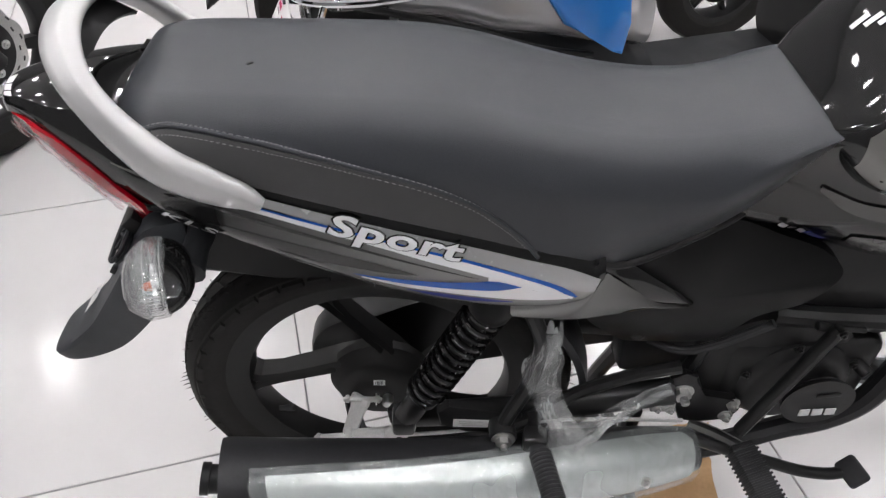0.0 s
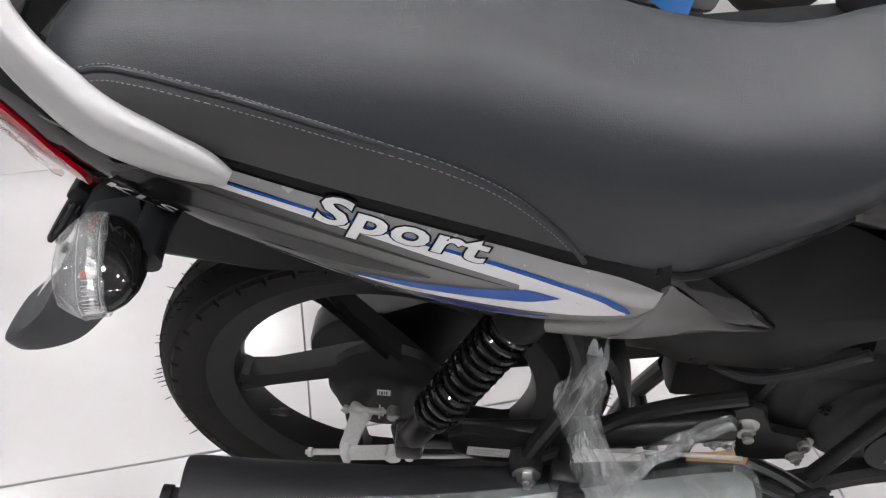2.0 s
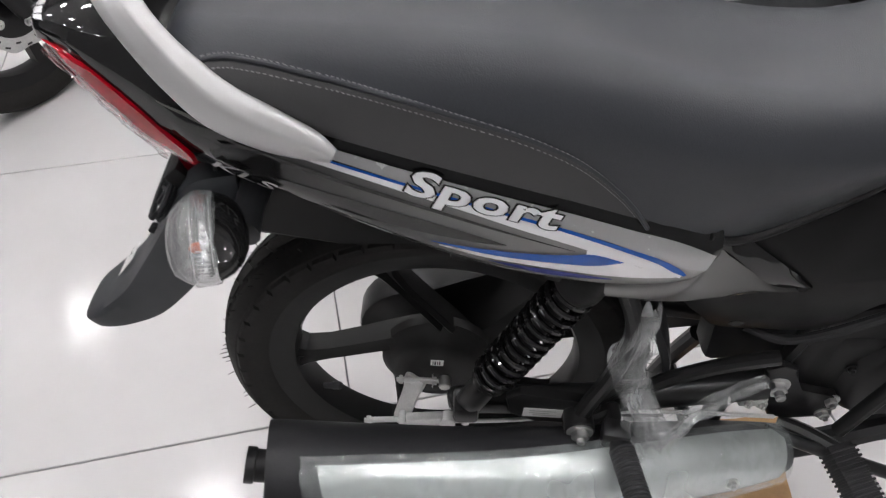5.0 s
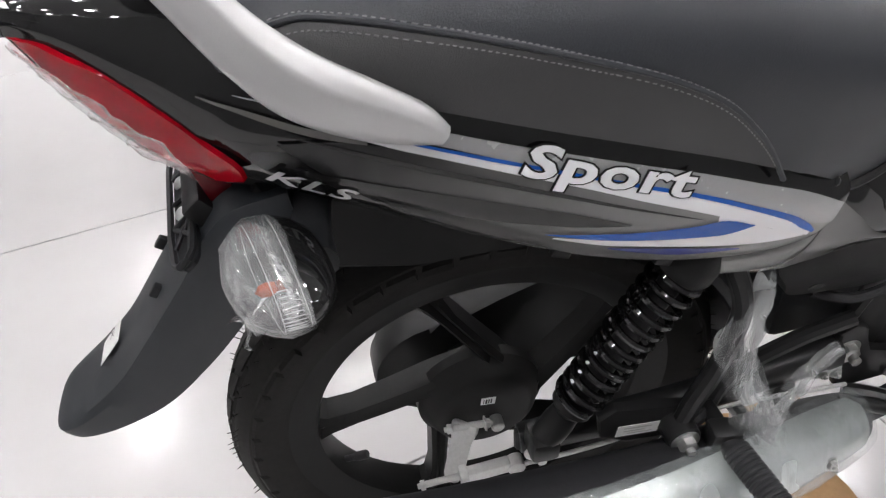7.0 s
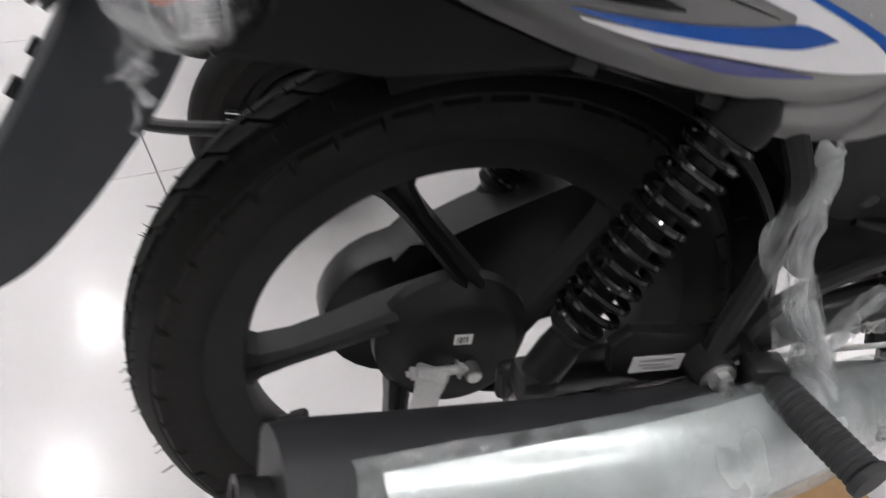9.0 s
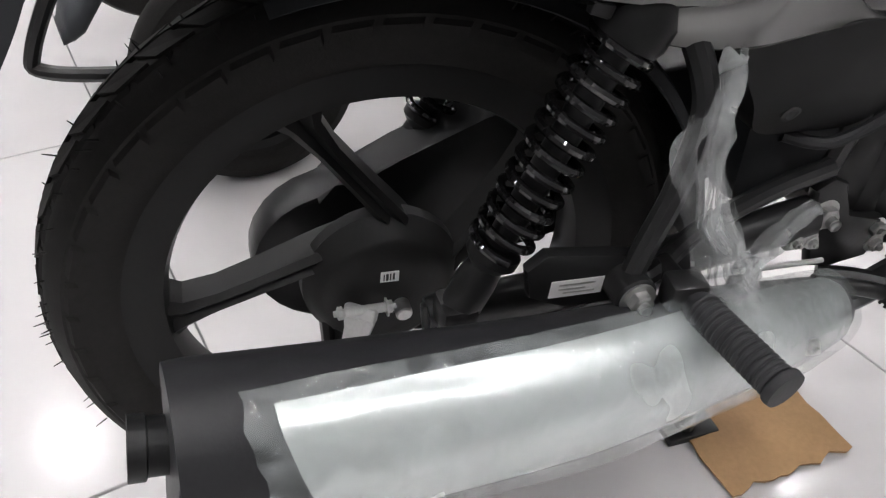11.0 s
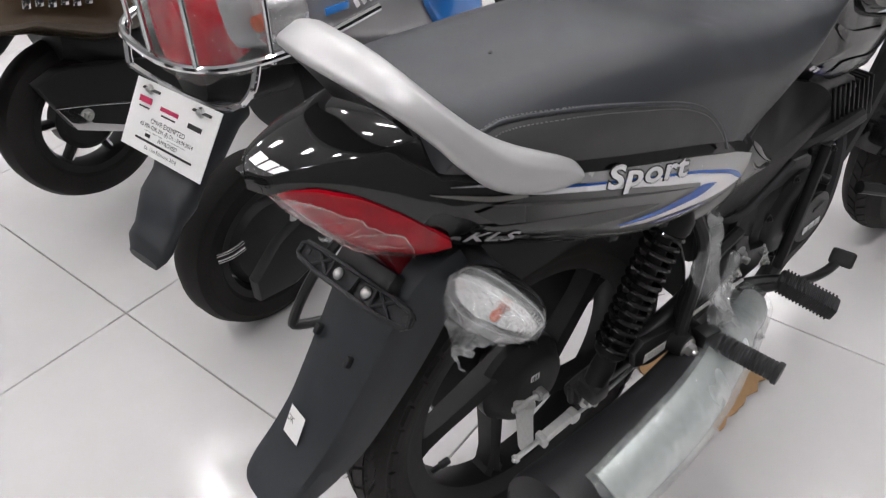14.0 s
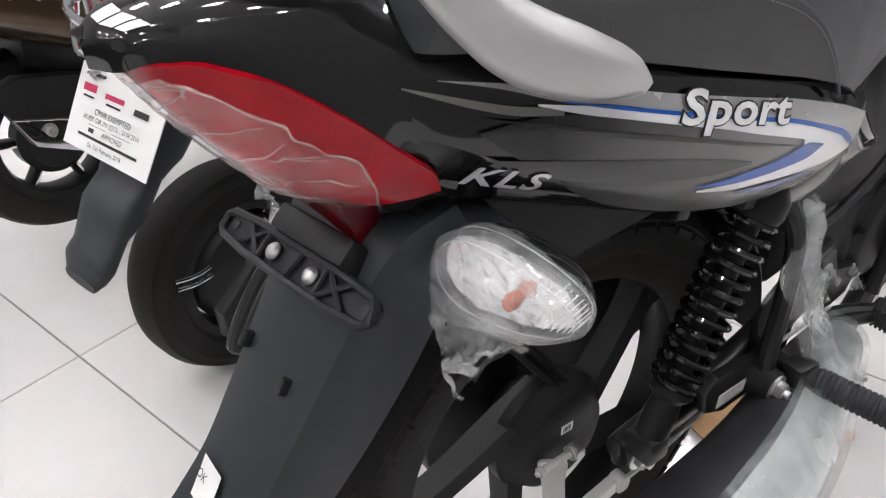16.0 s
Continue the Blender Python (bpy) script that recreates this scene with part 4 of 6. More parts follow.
for k, p in enumerate(centre):
    d = (centre[min(k + 1, len(centre) - 1)] - centre[max(k - 1, 0)]).normalized()
    u = (wide[k] - d * wide[k].dot(d)).normalized()
    v = d.cross(u)
    w, t = size[k].x, size[k].y
    ring = []
    if v.dot(p - Vector((-0.08, 0.0, 0.78))) < 0:
        v = -v
    # a broad lower face, a soft ridge near the upper edge and a flat back
    for fu, fv in ((-0.93, -0.7), (-1.0, -0.1), (-0.96, 0.45), (-0.80, 0.80), (-0.45, 1.0), (-0.05, 1.15), (0.22, 1.25), (0.36, 1.22), (0.48, 1.08), (0.72, 0.72), (0.92, 0.35), (1.0, -0.05), (0.97, -0.55), (0.85, -0.9), (0.4, -1.0), (0.0, -1.0), (-0.4, -1.0), (-0.8, -0.95)):
        ring.append(p + u * w * fu + v * t * fv)
    rings.append(ring)
rail = part("grab_rail", loft(bmesh.new(), rings), SILVER, bike, "silver painted alloy pillion grab rail", 50)
rows = []
for k in range(17):
    p, d = centre[len(centre) // 2 - 16 + 2 * k], wide[len(centre) // 2 - 16 + 2 * k]
    rows.append([p + Vector((-0.012 + 0.020 * j / 4, 0, -0.008 - (0.034 - 0.022 * abs(k - 8) / 8) * j / 4)) for j in range(5)])
part("rail_insert", thicken(sheet(rows), 0.004, (-0.2, 0, 0.8)), SATIN, rail, "black underside insert")

# -- side panel graphics --
def decal(upper, lower, material, label, lift=0.0009, n=60, name="stripe"):
    """A film between two lines (x, z) laid on the right side panel."""
    up = curve_through([(x, 0, z) for x, z in upper], 10)
    lo = curve_through([(x, 0, z) for x, z in lower], 10)
    rows = []
    for k in range(n + 1):
        f = k / n
        a, b = up[round(f * (len(up) - 1))], lo[round(f * (len(lo) - 1))]
        row = []
        for j in range(11):
            q = a.lerp(b, j / 10)
            row.append((q.x, -(side_y(q.x, q.z) + lift + 0.0016), q.z))
        rows.append(row)
    return part(name, sheet(rows), material, side_panel, label)


decal([(-0.185, 0.7712), (-0.15, 0.7625), (-0.112, 0.7530), (-0.071, 0.741), (-0.019, 0.724), (0.05, 0.7035), (0.121, 0.683), (0.172, 0.666), (0.215, 0.6505), (0.2535, 0.634)],
      [(-0.185, 0.7708), (-0.15, 0.7595), (-0.112, 0.744), (-0.071, 0.7315), (-0.019, 0.713), (0.05, 0.690), (0.121, 0.668), (0.172, 0.648), (0.215, 0.626), (0.249, 0.616)], SILVER_DECAL, "silver band graphic", 0.0008)
decal([(-0.13, 0.7475), (-0.078, 0.7325), (-0.041, 0.7205), (-0.018, 0.7110), (0.03, 0.6955), (0.075, 0.6805), (0.116, 0.667), (0.159, 0.6505), (0.200, 0.6320), (0.227, 0.6135)],
      [(-0.13, 0.7465), (-0.097, 0.733), (-0.066, 0.722), (-0.016, 0.704), (0.035, 0.686), (0.074, 0.671), (0.11, 0.658), (0.144, 0.645), (0.185, 0.6270), (0.226, 0.610)], WHITE_DECAL, "white band graphic", 0.0014)
# Grey tail carries on the band and paints in the highlights reflected below the rail.
decal([(-0.205, 0.7725), (-0.173, 0.7600), (-0.144, 0.7495), (-0.112, 0.7415)],
      [(-0.205, 0.7715), (-0.173, 0.7560), (-0.144, 0.7445), (-0.112, 0.7365)], GREY_DECAL, "thin grey tail of the band graphic, painted as a reflected highlight", 0.0011)
decal([(-0.112, 0.7445), (-0.063, 0.7285), (-0.018, 0.7135), (0.04, 0.6947), (0.075, 0.6835), (0.116, 0.6705), (0.158, 0.6545), (0.202, 0.6360), (0.222, 0.6235), (0.231, 0.6140)],
      [(-0.112, 0.7437), (-0.063, 0.7262), (-0.018, 0.7108), (0.04, 0.6920), (0.075, 0.6805), (0.116, 0.6670), (0.159, 0.6500), (0.200, 0.6312), (0.216, 0.6200), (0.229, 0.6125)], BLUE_DECAL, "thin blue outline graphic", 0.0019)
decal([(0.138, 0.6475), (0.155, 0.6425), (0.185, 0.6270), (0.221, 0.613)], [(0.138, 0.6425), (0.155, 0.638), (0.178, 0.622), (0.221, 0.611)], WHITE_DECAL, "white arrow tip graphic", 0.0016)
decal([(0.012, 0.6475), (0.05, 0.6405), (0.085, 0.6355), (0.12, 0.6315), (0.148, 0.631), (0.18, 0.628), (0.221, 0.613)],
      [(0.012, 0.6460), (0.05, 0.6345), (0.086, 0.6280), (0.12, 0.6220), (0.159, 0.6155), (0.19, 0.612), (0.221, 0.6110)], WHITE_DECAL, "white arrow graphic", 0.0015)
decal([(0.005, 0.6525), (0.045, 0.6470), (0.085, 0.6430), (0.12, 0.6420), (0.145, 0.6425), (0.172, 0.633)],
      [(0.005, 0.6520), (0.045, 0.6415), (0.085, 0.6350), (0.12, 0.6310), (0.148, 0.6290), (0.172, 0.6327)], BLUE_DECAL, "blue arrow graphic", 0.0021)
decal([(-0.165, 0.7400), (-0.12, 0.7385), (-0.066, 0.7225), (-0.016, 0.7045), (0.035, 0.6865), (0.074, 0.6715), (0.11, 0.6585), (0.144, 0.6455), (0.172, 0.636), (0.205, 0.627), (0.2495, 0.617)],
      [(-0.165, 0.7395), (-0.12, 0.7000), (-0.066, 0.6600), (-0.016, 0.6360), (0.02, 0.6220), (0.06, 0.6100), (0.10, 0.6000), (0.14, 0.5930), (0.172, 0.5900), (0.205, 0.5890), (0.2475, 0.606)], FADE_DECAL, "grey lower band fading to black", 0.0006)
decal([(-0.16, 0.7465), (-0.12, 0.7335), (-0.068, 0.7150), (-0.014, 0.6960), (0.03, 0.6805), (0.06, 0.6695), (0.128, 0.6460)],
      [(-0.16, 0.7460), (-0.12, 0.7305), (-0.068, 0.7110), (-0.014, 0.6925), (0.03, 0.6775), (0.06, 0.6672), (0.128, 0.6455)], BLACK_DECAL, "thin black line graphic", 0.0013)
decal([(-0.16, 0.7230), (-0.12, 0.7115), (-0.052, 0.6915), (0.01, 0.6725), (0.045, 0.6605), (0.069, 0.6515)],
      [(-0.16, 0.7226), (-0.12, 0.7000), (-0.05, 0.6745), (0.012, 0.6590), (0.045, 0.6530), (0.069, 0.6505)], BLACK_DECAL, "black spear graphic", 0.0014)
decal([(0.055, 0.6310), (0.09, 0.6255), (0.125, 0.6195), (0.165, 0.6115)], [(0.055, 0.6300), (0.085, 0.6200), (0.115, 0.6130), (0.165, 0.6100)], NAVY_DECAL, "dark blue shadow graphic", 0.0021)
sl = math.atan2(-0.036, 0.126)
cs, sn = math.cos(sl), math.sin(sl)


def sport_at(u, v, lift):
    u, v = u + 0.22 * v, v
    x, z = -0.0175 + u * cs - v * sn, 0.7055 + u * sn + v * cs
    return (x, -(side_y(x, z) + lift), z)


WORD = dict(size=0.0300, spacing=1.08)
part("letter_shadow", words("Sport", lambda u, v: sport_at(u * 1.80, v, 0.0040), fat=0.06, **WORD), BLACK_DECAL, side_panel, "black outline of the lettering")
part("lettering", words("Sport", lambda u, v: sport_at(u * 1.80, v, 0.0045), fat=0.028, **WORD), WHITE_DECAL, side_panel, "white model lettering reading Sport")


def kls_at(u, v):
    u = u * 1.9 + 0.45 * v
    x, z = -0.177 + u * 0.932 - v * -0.36, 0.7130 + u * -0.36 + v * 0.932
    return (x, -(side_y(x, z) + 0.0044), z)


part("lettering", words("KLS", kls_at, 0.0165, fat=0.02, spacing=1.12), LETTER, side_panel, "raised silver letters reading KLS")
# fixing slots under the panel
for x, z in ((0.03, 0.612), (0.118, 0.588), (0.185, 0.580)):
    part("panel_tab", block(0.016, 0.008, 0.012, 0.002, pose(x, -side_y(x, z) + 0.002, z + 0.002, 0, 18, 0)), SATIN, side_panel)

# -- lower side cover, tank and engine --
COVER = [(0.250, -0.082, 0.615), (0.274, -0.075, 0.619), (0.301, -0.070, 0.622), (0.344, -0.060, 0.632), (0.394, -0.046, 0.660), (0.459, -0.042, 0.634), (0.512, -0.048, 0.614), (0.536, -0.058, 0.593), (0.524, -0.068, 0.576),
         (0.502, -0.067, 0.548), (0.459, -0.064, 0.524), (0.442, -0.050, 0.478), (0.425, -0.032, 0.440), (0.370, -0.030, 0.438), (0.322, -0.031, 0.443), (0.292, -0.050, 0.482), (0.262, -0.064, 0.521), (0.244, -0.074, 0.570)]


def pillow(outline, middle, s=-1, n=10, deep=0.02):
    """A shell through an outline in space that swells smoothly to a middle point."""
    line_ = curve_through([(x, -s * y, z) for x, y, z in outline], 6, closed=True)
    c = Vector((middle[0], -s * middle[1], middle[2]))
    rings = [[p - Vector((0, s * deep, 0)) for p in line_]]
    for k in range(n):
        f = 1 - k / n
        ring = []
        for p in line_:
            q = c + (p - c) * f
            q.y = c.y + (p.y - c.y) * f ** 2.2
            ring.append(q)
        rings.append(ring)
    return loft(bmesh.new(), rings)


def dome(outline, y_edge, y_mid, s=-1, n=10, power=0.6):
    """A shell that bulges from its outline to the middle."""
    line_ = curve_through([(x, 0, z) for x, z in outline], 6, closed=True)
    c = sum(line_, Vector()) / len(line_)
    rings = []
    for k in range(n):
        f = 1 - k / n
        y = y_edge + (y_mid - y_edge) * (1 - f**2.2) ** power
        rings.append([(c.x + (p.x - c.x) * f, s * y, c.z + (p.z - c.z) * f) for p in line_])
    rings.insert(0, [(p.x, s * (y_edge - 0.02), p.z) for p in line_])
    return loft(bmesh.new(), rings)


# the grey and black finisher that runs on from the side panel: upper edge, lower edge, edge of the grey
FIN_UP = [(0.150, -0.100, 0.590), (0.200, -0.100, 0.592), (0.247, -0.100, 0.606), (0.262, -0.086, 0.640), (0.274, -0.078, 0.641), (0.300, -0.080, 0.622), (0.335, -0.079, 0.594), (0.372, -0.072, 0.562)]
FIN_LOW = [(0.150, -0.092, 0.566), (0.185, -0.091, 0.557), (0.215, -0.090, 0.5525), (0.245, -0.089, 0.5515), (0.270, -0.086, 0.553), (0.305, -0.082, 0.556), (0.340, -0.076, 0.556), (0.372, -0.0715, 0.559)]
FIN_MID = [(0.150, -0.100, 0.589), (0.200, -0.100, 0.591), (0.247, -0.100, 0.605), (0.262, -0.092, 0.628), (0.274, -0.088, 0.618), (0.300, -0.086, 0.596), (0.330, -0.080, 0.572), (0.358, -0.074, 0.5585)]
for s in (-1, 1):
    cover = part("side_cover", pillow(COVER, (0.375, -0.071, 0.560), s), COVER_BLACK, bike, "satin black centre side cover")
    part("cover_plug", lathe([(0, 0), (0.008, 0), (0.009, 0.002), (0.0055, 0.003), (0, 0.001)], 16, None, aim((0.333, s * 0.047, 0.470), (0.333, s * 0.2, 0.42))), INK, cover, "black screw recess")
    for upper, lower, out, mt, lab in ((FIN_UP, FIN_LOW, 0.0, GLOSS, "gloss black finisher in front of the side panel"), (FIN_MID, FIN_LOW, 0.0012, FADE_TIP, "grey metallic graphic tapering to a point")):
        up, lo = curve_through([(x, y * -s, z) for x, y, z in upper], 8), curve_through([(x, y * -s, z) for x, y, z in lower], 8)
        rows = []
        for a, b in zip(up, lo):
            row = []
            for j in range(9):
                q = a.lerp(b, (0.02 + 0.95 * j / 8) if out else j / 8)
                row.append((q.x, q.y + s * (0.006 * math.sin(math.pi * j / 8) + out), q.z))
            rows.append(row)
        if not out:
            finisher = part("finisher", thicken(sheet(rows), 0.003, (0.26, 0, 0.6)), mt, bike, lab)
        else:
            part("graphic", sheet(rows), mt, finisher, lab)

# x, top z, bottom z, half width
TANK = [(0.445, 0.798, 0.775, 0.080), (0.465, 0.826, 0.745, 0.102), (0.50, 0.866, 0.718, 0.120), (0.56, 0.903, 0.700, 0.138), (0.65, 0.918, 0.690, 0.146), (0.75, 0.905, 0.690, 0.143), (0.85, 0.865, 0.705, 0.12), (0.89, 0.83, 0.74, 0.09)]
rings = []
for k in range(33):
    x = 0.445 + 0.445 * k / 32
    t, b, w = lerp_table(TANK, x)
    ring = []
    for j in range(32):
        a = 6.2831853 * j / 32
        cy, cz = math.cos(a), math.sin(a)
        ring.append((x, w * math.copysign(abs(cy) ** 0.7, cy), (t + b) / 2 + (t - b) / 2 * math.copysign(abs(cz) ** 0.75, cz)))
    rings.append(ring)
tank = part("fuel_tank", loft(bmesh.new(), rings), GLOSS, bike, "gloss black fuel tank")


def tank_y(x, z):
    t, b, w = lerp_table(TANK, x)
    f = abs(z - (t + b) / 2) / ((t - b) / 2)
    cz = min(f, 0.999) ** (1 / 0.75)
    return w * math.sqrt(1 - cz * cz) ** 0.7


rows_up = [(0.464, 0.800), (0.50, 0.838), (0.58, 0.862), (0.68, 0.875)]
rows_lo = [(0.464, 0.765), (0.50, 0.744), (0.58, 0.752), (0.68, 0.775)]
for (up_, lo_, mt, lab, lift) in ((rows_up, rows_lo, GREY_DECAL, "grey tank graphic", 0.001),
                                 ([(0.50, 0.742), (0.58, 0.752), (0.68, 0.775)], [(0.50, 0.734), (0.58, 0.742), (0.68, 0.764)], WHITE_DECAL, "white tank graphic", 0.0012)):
    up = curve_through([(x, 0, z) for x, z in up_], 8)
    lo = curve_through([(x, 0, z) for x, z in lo_], 8)
    part("stripe", sheet([[(q.x, -(tank_y(q.x, q.z) + lift), q.z) for q in (a.lerp(b, j / 5) for j in range(6))] for a, b in zip(up, lo)]), mt, tank, lab)
for k in range(4):
    part("badge", sheet([[(x + 0.006 * k, y - 0.010 * k, lerp_table(TANK, x + 0.006 * k)[0] + 0.0009) for y in (0.020, 0.013)] for x in (0.478, 0.484, 0.490)]), LETTER, tank, "small pale badge bar")

# knee finisher below the tank with a small badge
KNEE = [(0.386, -0.042, 0.668), (0.421, -0.066, 0.742), (0.450, -0.088, 0.783), (0.481, -0.090, 0.772), (0.564, -0.075, 0.715), (0.666, -0.070, 0.697), (0.698, -0.030, 0.592), (0.607, -0.024, 0.580), (0.503, -0.030, 0.617), (0.438, -0.036, 0.647)]
for s in (1, -1):
    fin = part("tank_finisher", pillow(KNEE, (0.540, -0.068, 0.672), s), TITAN, bike, "titanium grey tank side finisher")


def on_knee(x, z, lift=0.0015):
    """A point on the near finisher."""
    c, best = Vector((0.540, 0, 0.672)), None
    d = Vector((x, 0, z)) - c
    line_ = curve_through(KNEE, 6, closed=True)
    for p in line_:
        e = Vector((p.x, 0, p.z)) - c
        turn_ = d.angle(e, 3.0) if d.length > 1e-6 else 0.0
        if best is None or turn_ < best[0]:
            best = (turn_, p, e.length)
    f = min(d.length / best[2], 1.0)
    return Vector((x, -0.068 + (best[1].y + 0.068) * f ** 2.2 - lift, z))


for up_, lo_ in (([(0.462, 0.722), (0.510, 0.700), (0.560, 0.690), (0.610, 0.680)], [(0.462, 0.716), (0.500, 0.688), (0.550, 0.672), (0.610, 0.660)]),
                 ([(0.520, 0.650), (0.550, 0.648), (0.590, 0.640), (0.640, 0.632)], [(0.520, 0.626), (0.550, 0.622), (0.590, 0.612), (0.640, 0.606)])):
    up = curve_through([(x, 0, z) for x, z in up_], 8)
    lo = curve_through([(x, 0, z) for x, z in lo_], 8)
    part("stripe", sheet([[on_knee(q.x, q.z, 0.0025) for q in (a.lerp(b, j / 5) for j in range(6))] for a, b in zip(up, lo)]), BAND_GREY, fin, "grey metallic band")
bm = bmesh.new()
for k in range(3):
    x, z = 0.440 + 0.0115 * k, 0.6630 - 0.0058 * k
    sheet([[on_knee(x + du + 0.25 * dv, z - 0.5 * du + dv, 0.0045) for dv in (0.0, 0.007)] for du in (0.0, 0.004, 0.008)], bm)
part("badge", bm, STEEL, fin, "small silver badge in plain bars")
part("badge", sheet([[on_knee(0.4745 + du + 0.25 * dv, 0.6455 - 0.5 * du + dv, 0.0045) for dv in (0.0, 0.008)] for du in (0.0, 0.008, 0.016, 0.024)]), NAVY_DECAL, fin, "blue badge patch")
# gloss rim between seat nose and tank
part("seat_trim", tube([(0.245, -0.096, 0.648), (0.272, -0.083, 0.630), (0.302, -0.073, 0.628), (0.35, -0.058, 0.640), (0.398, -0.045, 0.659), (0.432, -0.052, 0.712), (0.455, -0.074, 0.778), (0.469, -0.082, 0.800), (0.473, -0.05, 0.815)], 0.005, None, 10), SATIN, bike, "black edge trim below the seat")

# frame tubes
part("frame_tube", tube([(0.20, -0.055, 0.60), (0.30, -0.045, 0.55), (0.43, -0.020, 0.48), (0.425, -0.015, 0.36)], 0.014), FRAME, bike, "black frame tube")
part("frame_tube", tube([(0.20, 0.055, 0.60), (0.30, 0.045, 0.55), (0.43, 0.020, 0.48), (0.425, 0.015, 0.36)], 0.014), FRAME, bike, "black frame tube")
part("frame_tube", tube([(-0.20, -0.05, 0.70), (0.0, -0.06, 0.65), (0.2, -0.055, 0.60), (0.30, -0.025, 0.60), (0.42, -0.015, 0.60)], 0.013), FRAME, bike, "black subframe tube")
part("frame_tube", tube([(-0.20, 0.05, 0.70), (0.0, 0.06, 0.65), (0.2, 0.055, 0.60), (0.30, 0.025, 0.60), (0.42, 0.015, 0.60)], 0.013), FRAME, bike, "black subframe tube")
bm = block(0.11, 0.05, 0.20, 0.012, pose(0.378, 0.005, 0.46, 0, -4, 0))
part("battery_box", bm, MATT, bike, "matt black air and battery box")
part("tail_tray", block(0.30, 0.13, 0.03, 0.01, pose(-0.03, 0, 0.70, 0, 13, 0)), MATT, bike, "black plastic tray under the seat")

# engine
eng = part("engine", block(0.21, 0.15, 0.15, 0.025, pose(0.565, 0.035, 0.365, 0, 0, 0), None, 3), ENGINE, bike, "black air-cooled single-cylinder engine")
bm = dome([(0.436, 0.345), (0.444, 0.420), (0.470, 0.462), (0.530, 0.478), (0.590, 0.468), (0.630, 0.425), (0.642, 0.370), (0.622, 0.312), (0.575, 0.278), (0.500, 0.283), (0.452, 0.305)], 0.026, 0.036, -1, 10, 0.4)
case = part("crankcase", bm, ENGINE, eng, "black crankcase half")
bm = dome([(0.488, 0.350), (0.500, 0.400), (0.535, 0.432), (0.585, 0.436), (0.620, 0.412), (0.634, 0.370), (0.618, 0.325), (0.588, 0.296), (0.540, 0.288), (0.506, 0.306)], 0.040, 0.056, -1, 10, 0.4)
case = part("clutch_cover", bm, ENGINE, eng, "black clutch cover with a raised round boss")
bm = lathe([(0, 0.0), (0.041, 0.0), (0.045, -0.003), (0.047, -0.009), (0, -0.009)], 40, None, pose(0.586, -0.063, 0.358))
lathe([(0.030, 0.002), (0.033, -0.002), (0.038, -0.002), (0.041, 0.002)], 40, bm, pose(0.586, -0.063, 0.358))
part("round_cap", bm, ENGINE, case, "raised round cover boss")
bm = bmesh.new()
for k in range(3):
    block(0.014, 0.002, 0.014, 0.001, pose(0.574 + 0.017 * k, -0.0735, 0.338 + 0.001 * k, 0, -6, 0), bm)
part("badge", bm, LETTER, case, "raised white badge in plain bars")
part("slot", block(0.030, 0.002, 0.007, 0.001, pose(0.594, -0.0735, 0.376, 0, -8, 0)), SATIN, case)
for x, z in ((0.492, 0.385), (0.545, 0.438), (0.626, 0.405), (0.622, 0.322), (0.540, 0.287)):
    part("case_bolt", bolt((x, -0.044, z), (0, -1, 0), 0.005), SATIN, case)
bm = block(0.20, 0.075, 0.13, 0.012, pose(0.60, 0.012, 0.535, 0, 28, 0))
part("intake_box", bm, ENGINE, eng, "dull black intake and cylinder head below the tank")
bm = tube([(0.50, -0.030, 0.490), (0.56, -0.034, 0.486), (0.64, -0.034, 0.480), (0.74, -0.030, 0.475)], 0.015)
part("frame_rail", bm, ENGINE, eng, "black frame rail above the engine")
bm = bar((0.545, -0.052, 0.492), (0.562, -0.055, 0.490), 0.006)
bar((0.566, -0.055, 0.490), (0.605, -0.056, 0.487), 0.004, bm)
part("cable_end", bm, SATIN, eng, "dull metal cable end")
for k in range(9):
    part("cylinder_fin", block(0.10, 0.11, 0.004, 0.0015, pose(0.640 + 0.016 * k, 0.025, 0.520 - 0.002 * k, 0, 62, 0)), ENGINE, eng)
bm = bar((0.628, -0.035, 0.404), (0.642, -0.058, 0.400), 0.009)
part("oil_filler", bm, SATIN, eng)
# brace that runs from the frame down past the engine
part("engine_brace", tube([(0.494, -0.080, 0.306), (0.517, -0.076, 0.372), (0.541, -0.071, 0.438), (0.564, -0.066, 0.502)], 0.0095, None, 10, 6, 0.8), FRAME, bike, "black flattened engine brace")
bm = bolt((0.487, -0.050, 0.327), (0, -1, 0), 0.008)
part("mounting_bolt", bm, STEEL, bike, "zinc-plated engine mounting bolt")
part("mounting_bolt", bolt((0.476, -0.064, 0.320), (0, -1, 0), 0.007), STEEL, bike, "zinc-plated engine mounting bolt")
part("brace_bolt", bolt((0.564, -0.074, 0.502), (0, -1, 0), 0.005), FRAME, bike, "black brace bolt")
part("pivot_plate", slab([(0.392, 0.385), (0.410, 0.396), (0.428, 0.388), (0.442, 0.345), (0.490, 0.340), (0.502, 0.312), (0.492, 0.290), (0.450, 0.284), (0.422, 0.290), (0.405, 0.335)], -0.052, -0.040, 0.004), FRAME, bike, "black swing arm pivot plate")
bm = bolt((0.412, -0.050, 0.356), (0, -1, 0), 0.0115)
bar((0.412, -0.050, 0.356), (0.414, -0.070, 0.353), 0.006, bm)
part("pivot_nut", bm, STEEL, bike, "large zinc pivot nut")
bm = block(0.034, 0.012, 0.016, 0.003, pose(0.388, -0.058, 0.336))
bolt((0.380, -0.064, 0.338), (0, -1, 0), 0.005, bm)
bolt((0.398, -0.064, 0.335), (0, -1, 0), 0.005, bm)
